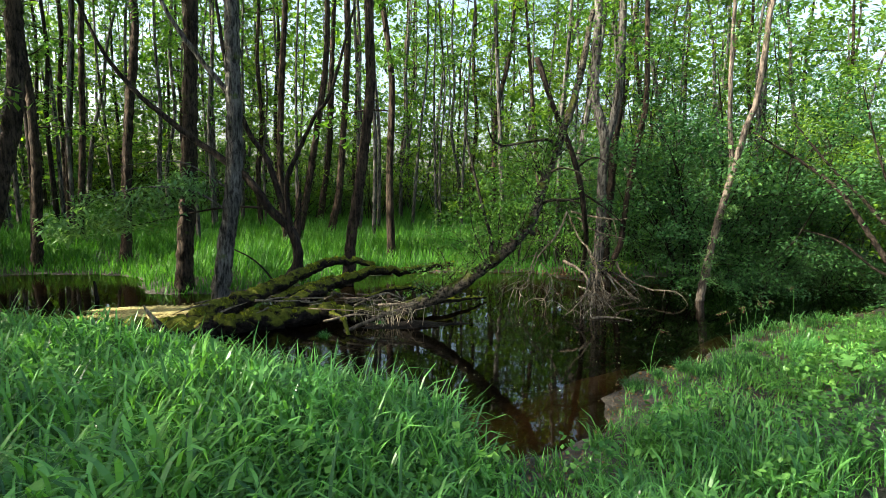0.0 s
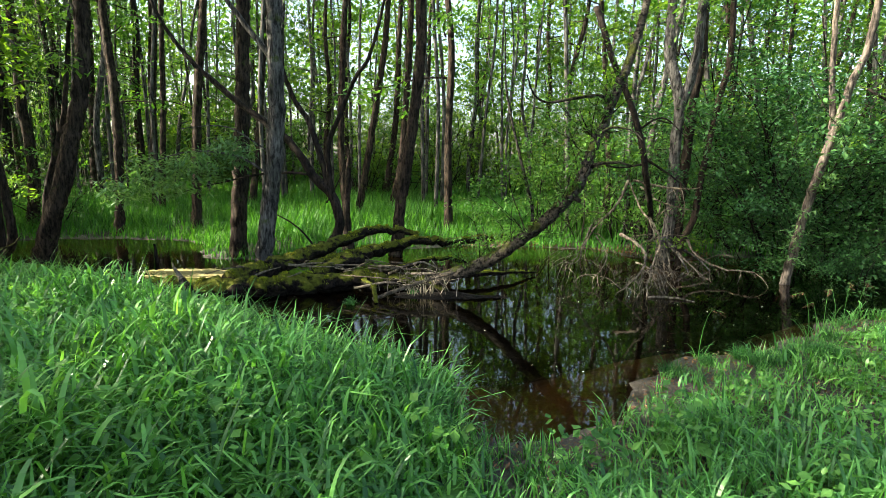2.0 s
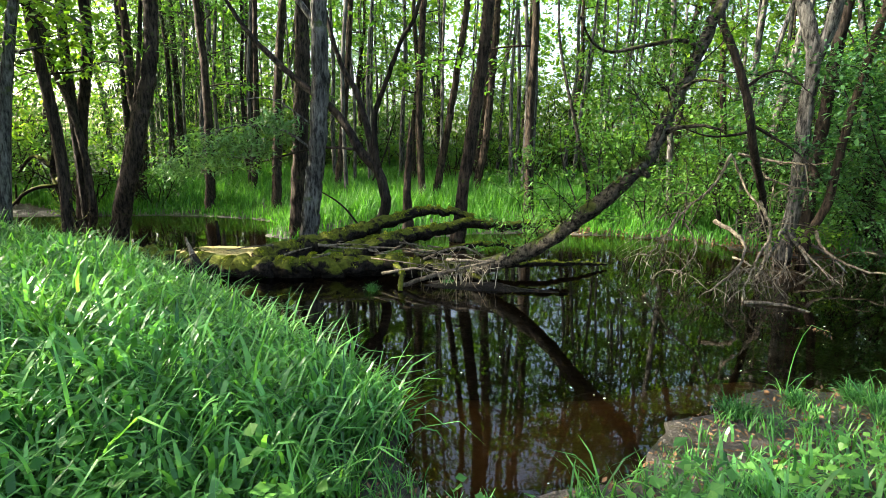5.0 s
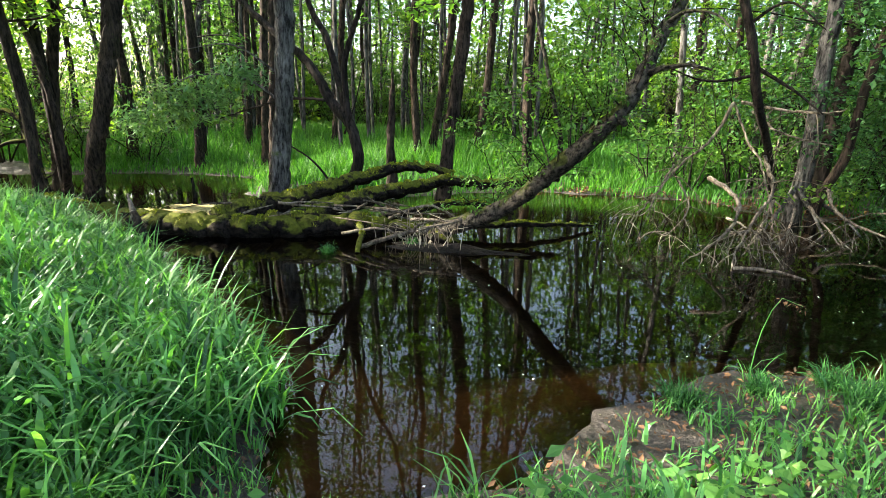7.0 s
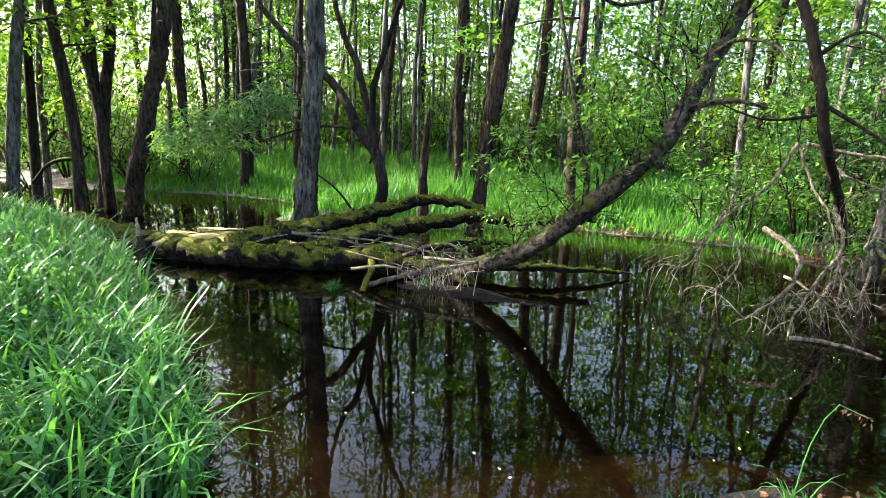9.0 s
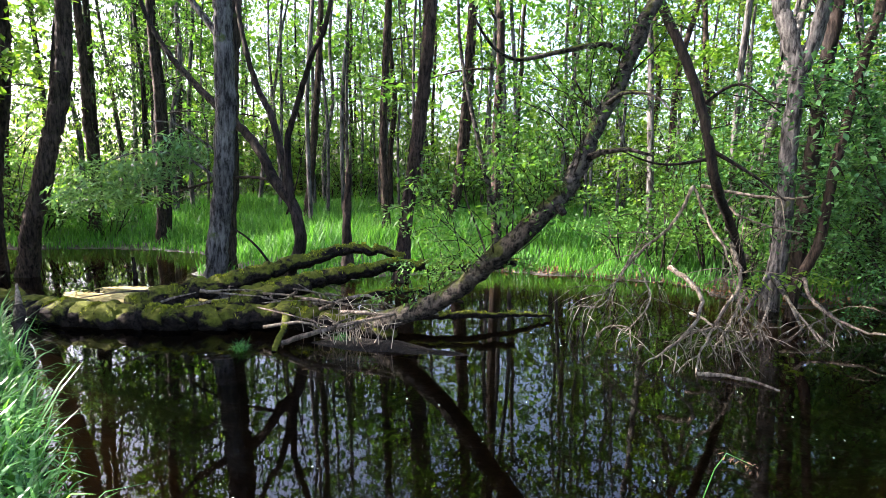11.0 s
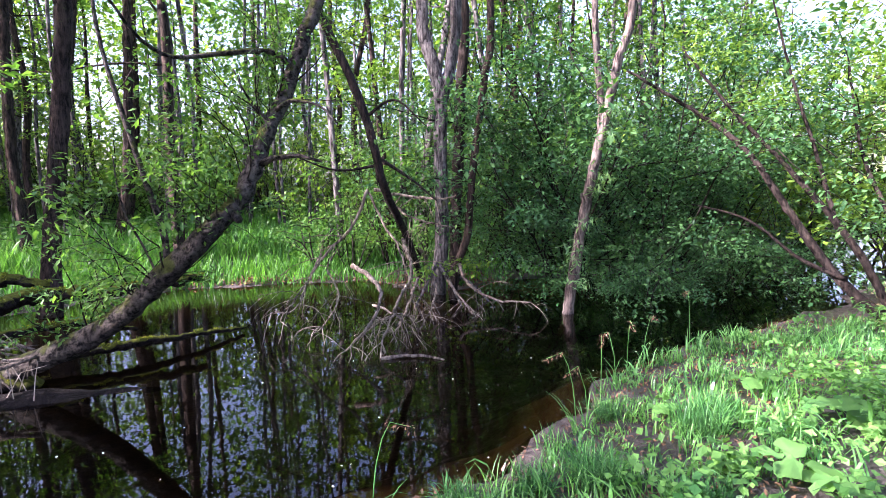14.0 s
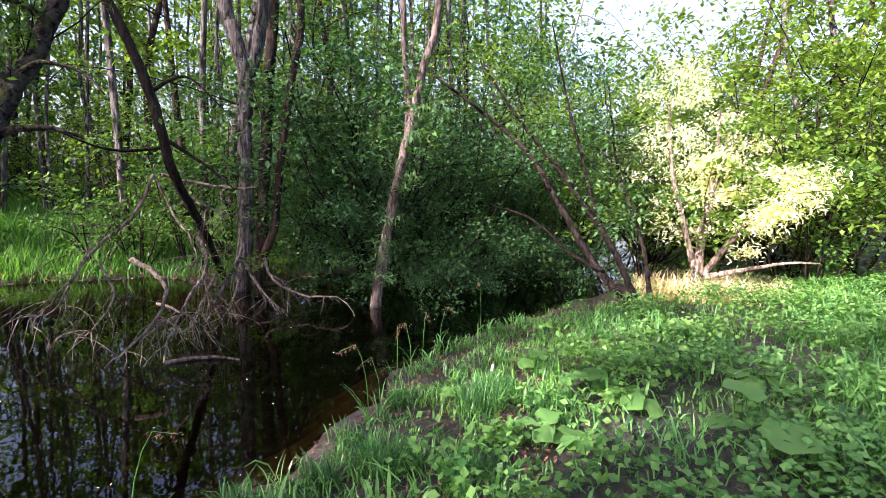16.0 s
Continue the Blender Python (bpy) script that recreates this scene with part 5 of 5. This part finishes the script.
def herbs():
    rng = np.random.default_rng(110)
    for x0, x1, y0, y1, n, size, least, p0 in ((2.6, 14, -1.0, 9.0, 12000, 0.052, 0.6, 0.36), (-6, 2.6, -1.0, 4.4, 3800, 0.06, 0.4, 0.50)):
        g = Geo()
        x, y, d = scatter(rng, n, x0, x1, y0, y1, "near", least)
        bare = (d < 1.5) & (patchy(x * 1.7, y * 1.7) < 0.62)
        k = (patchy(x * 0.9 + 1, y * 0.9 + 2) > p0) & ~bare
        x, y = x[k], y[k]
        per = 9
        h = np.repeat((0.12 if x0 > 0 else 0.26) + 0.20 * patchy(x, y), per)
        cx, cy = np.repeat(x, per) + rng.normal(0, 0.06, len(h)), np.repeat(y, per) + rng.normal(0, 0.06, len(h))
        cz = ground_height(cx, cy) + h * rng.uniform(0.25, 1.1, len(h))
        leaves(g, np.c_[cx, cy, cz], size, rng, 0.8, 0.15, 0.15)
        single("herb_carpet", g, HERB, "carpet of broad-leaved green woodland herbs", "herbs", "stuff")
    # burdock and butterbur rosettes
    spots = [(5.75, 5.99, 1.1), (6.43, 6.33, 1.0), (5.0, 5.36, 0.8), (4.7, 5.46, 0.7), (5.94, 4.73, 1.5), (5.78, 5.53, 0.9), (5.11, 5.17, 0.7), (7.24, 6.81, 1.0), (4.74, 6.29, 0.6), (5.53, 6.61, 0.8), (6.6, 5.4, 1.0),
             (2.55, 3.45, 0.8), (2.5, 3.12, 0.7), (2.75, 3.9, 0.6), (-0.05, 1.69, 1.0), (0.0, 2.05, 0.9), (0.3, 2.25, 0.9), (0.62, 2.21, 0.8), (-1.04, 1.94, 1.0), (0.1, 1.8, 0.9), (1.3, 2.15, 0.8), (2.3, 2.0, 0.8), (3.28, 2.3, 0.9), (-1.7, 2.4, 0.9)]
    for k, (x, y, s) in enumerate(spots):
        ob = thing("burdock_plant", "low plant with large soft green leaves", "plant", (x, y, gz(x, y)), "broad-leaved plants")
        for j in range(5):
            g = Geo()
            a = j * 1.26 + rng.uniform(-0.4, 0.4)
            r, L, h = rng.uniform(0.04, 0.10) * s, rng.uniform(0.13, 0.21) * s, rng.uniform(0.08, 0.22) * s
            c, sn = math.cos(a), math.sin(a)
            n = 14
            v = [(0, 0, 0)]
            for i in range(n):
                b = 2 * math.pi * (i + 0.5) / n
                w = (1 + 0.10 * math.sin(5 * b + j)) * (0.62 + 0.38 * math.cos(b / 2) ** 2)
                px, py = L * (0.42 + 0.58 * math.cos(b)), L * 0.55 * w * math.sin(b)
                v.append((px, py, -0.35 * abs(py) * 0.5 - 0.25 * max(px, 0) ** 2 / L + 0.012 * math.sin(4 * b)))
            v = np.array(v)
            tilt = rng.uniform(-0.3, 0.35)
            v = np.c_[v[:, 0] * math.cos(tilt) - v[:, 2] * math.sin(tilt), v[:, 1], v[:, 0] * math.sin(tilt) + v[:, 2] * math.cos(tilt)]
            v = np.c_[(v[:, 0] + r) * c - v[:, 1] * sn, (v[:, 0] + r) * sn + v[:, 1] * c, v[:, 2] + h]
            g.add(v, [(0, i + 1, (i + 1) % n + 1) for i in range(n)])
            leaf = part("leaf", g, HERB, ob, "", True)
            g = Geo()
            tube(g, [(0, 0, -0.02), (r * 0.6 * c, r * 0.6 * sn, h * 0.6), (r * c, r * sn, h)], 0.004, 0.003, rng, 4, 0, 0.1)
            part("stalk", g, HERB, leaf)


herbs()


def seed_grasses():
    rng = np.random.default_rng(115)
    for k, (x, y) in enumerate(((4.45, 6.75), (4.6, 6.85), (4.75, 7.05), (5.0, 7.35), (4.2, 6.2), (4.1, 6.1), (5.6, 7.75), (2.9, 5.2))):
        ob = thing("seed_grass", "tall thin grass stalk with a drooping seed head", "grass", (x, y, max(0.0, gz(x, y))), "seed grasses")
        a, h = rng.uniform(0, 6.28), rng.uniform(0.35, 0.6)
        c, n = math.cos(a), math.sin(a)
        g = Geo()
        tube(g, [(0, 0, -0.03), (0.03 * c, 0.03 * n, h * 0.6), (0.10 * c, 0.10 * n, h), (0.2 * c, 0.2 * n, h * 0.93)], 0.0035, 0.0015, rng, 4, 0, 0.1)
        part("stalk", g, GRASS, ob)
        g = Geo()
        u = np.linspace(0, 1, 24)[:, None]
        leaves(g, np.array((0.09 * c, 0.09 * n, h)) + u * np.array((0.12 * c, 0.12 * n, -0.05)) + rng.normal(0, 0.008, (24, 3)), 0.028, rng, 0.3, 0.6)
        part("seed_head", g, LITTER, ob, "brownish seed head")
        g = Geo()
        blades(g, rng.normal(0, 0.02, 7), rng.normal(0, 0.02, 7), np.full(7, -0.02), 0.3, 0.008, rng, 1.5, 4, 0.5)
        part("blade", g, GRASS, ob)


seed_grasses()


def litter():
    rng = np.random.default_rng(121)
    # pale blades added to paint a pool of sunlight on the ground
    g = Geo()
    x, y, d = scatter(rng, 6000, 8.6, 11.4, 7.8, 10.6, "near", 0.1)
    k = np.hypot(x - 9.9, y - 9.0) < 1.0 + 0.25 * np.sin(5 * x + 3 * y)
    x, y = x[k], y[k]
    blades(g, x, y, ground_height(x, y), 0.34, 0.012, rng, 1.6, 4, 0.7)
    single("sun_patch_grass", g, SUN_PATCH, "pale grass painting a patch of sunlit ground under the grey willow", "dry grass", "stuff")
    rng = np.random.default_rng(120)
    g = Geo()
    x, y, d = scatter(rng, 9000, -1.5, 4.5, 9.0, 12.6, "far", 0.0, 1.3)
    leaves(g, np.c_[x, y, ground_height(x, y) + 0.015], 0.07, rng, 0.6, 0.0, 0.2)
    single("leaf_litter", g, LITTER, "reddish brown dead leaves along the far shore", "leaf litter", "stuff")
    g = Geo()
    x, y, d = scatter(rng, 30000, -0.2, 9, 2.6, 9.0, "near", 0.0, 1.4)
    leaves(g, np.c_[x, y, ground_height(x, y) + 0.010], 0.036, rng, 0.5, 0.0, 0.2)
    single("bank_litter", g, LITTER, "scattered brown dead leaves on the mud", "leaf litter", "stuff")
    g = Geo()
    x, y = rng.uniform(0.5, 8, 1500), rng.uniform(3.3, 9, 1500)
    ok = in_water(x, y) & (rng.uniform(0, 1, 1500) < 0.14)
    leaves(g, np.c_[x[ok], y[ok], np.full(ok.sum(), 0.004)], 0.018, rng, 0.7, 0.0, 0.05)
    single("floating_petals", g, PETAL, "small pale petals and bits floating on the water", "petals", "stuff")


litter()


def far_woods():
    """Leaves of the wood beyond, closing the view between the trunks."""
    rng = np.random.default_rng(130)
    n = 6000
    a = rng.uniform(-1.5, 1.75, n)
    r = rng.uniform(21, 45, n)
    h = 12.5 * rng.uniform(0, 1, n) ** 1.7
    x, y = r * np.sin(a), 3 + r * np.cos(a)
    way = np.degrees(np.arctan2(x - 2.6, y - 3.1))
    keep = ~in_water(x, y) & ~((way > 34) & (way < 58) & (h > 2.5))
    x, y, h, r = x[keep], y[keep], h[keep], r[keep]
    c = np.c_[x, y, ground_height(x, y) + h]
    for k, mat in enumerate((LEAF_FOREST, LEAF_YELLOW)):
        g = Geo()
        leaves(g, clumps(rng, c[k::2], 19, 1.2, 0.8), 0.34, rng, 0.65)
        single("far_woods", g, mat, "sunlit green foliage of the wood beyond", "woods", "stuff")


far_woods()
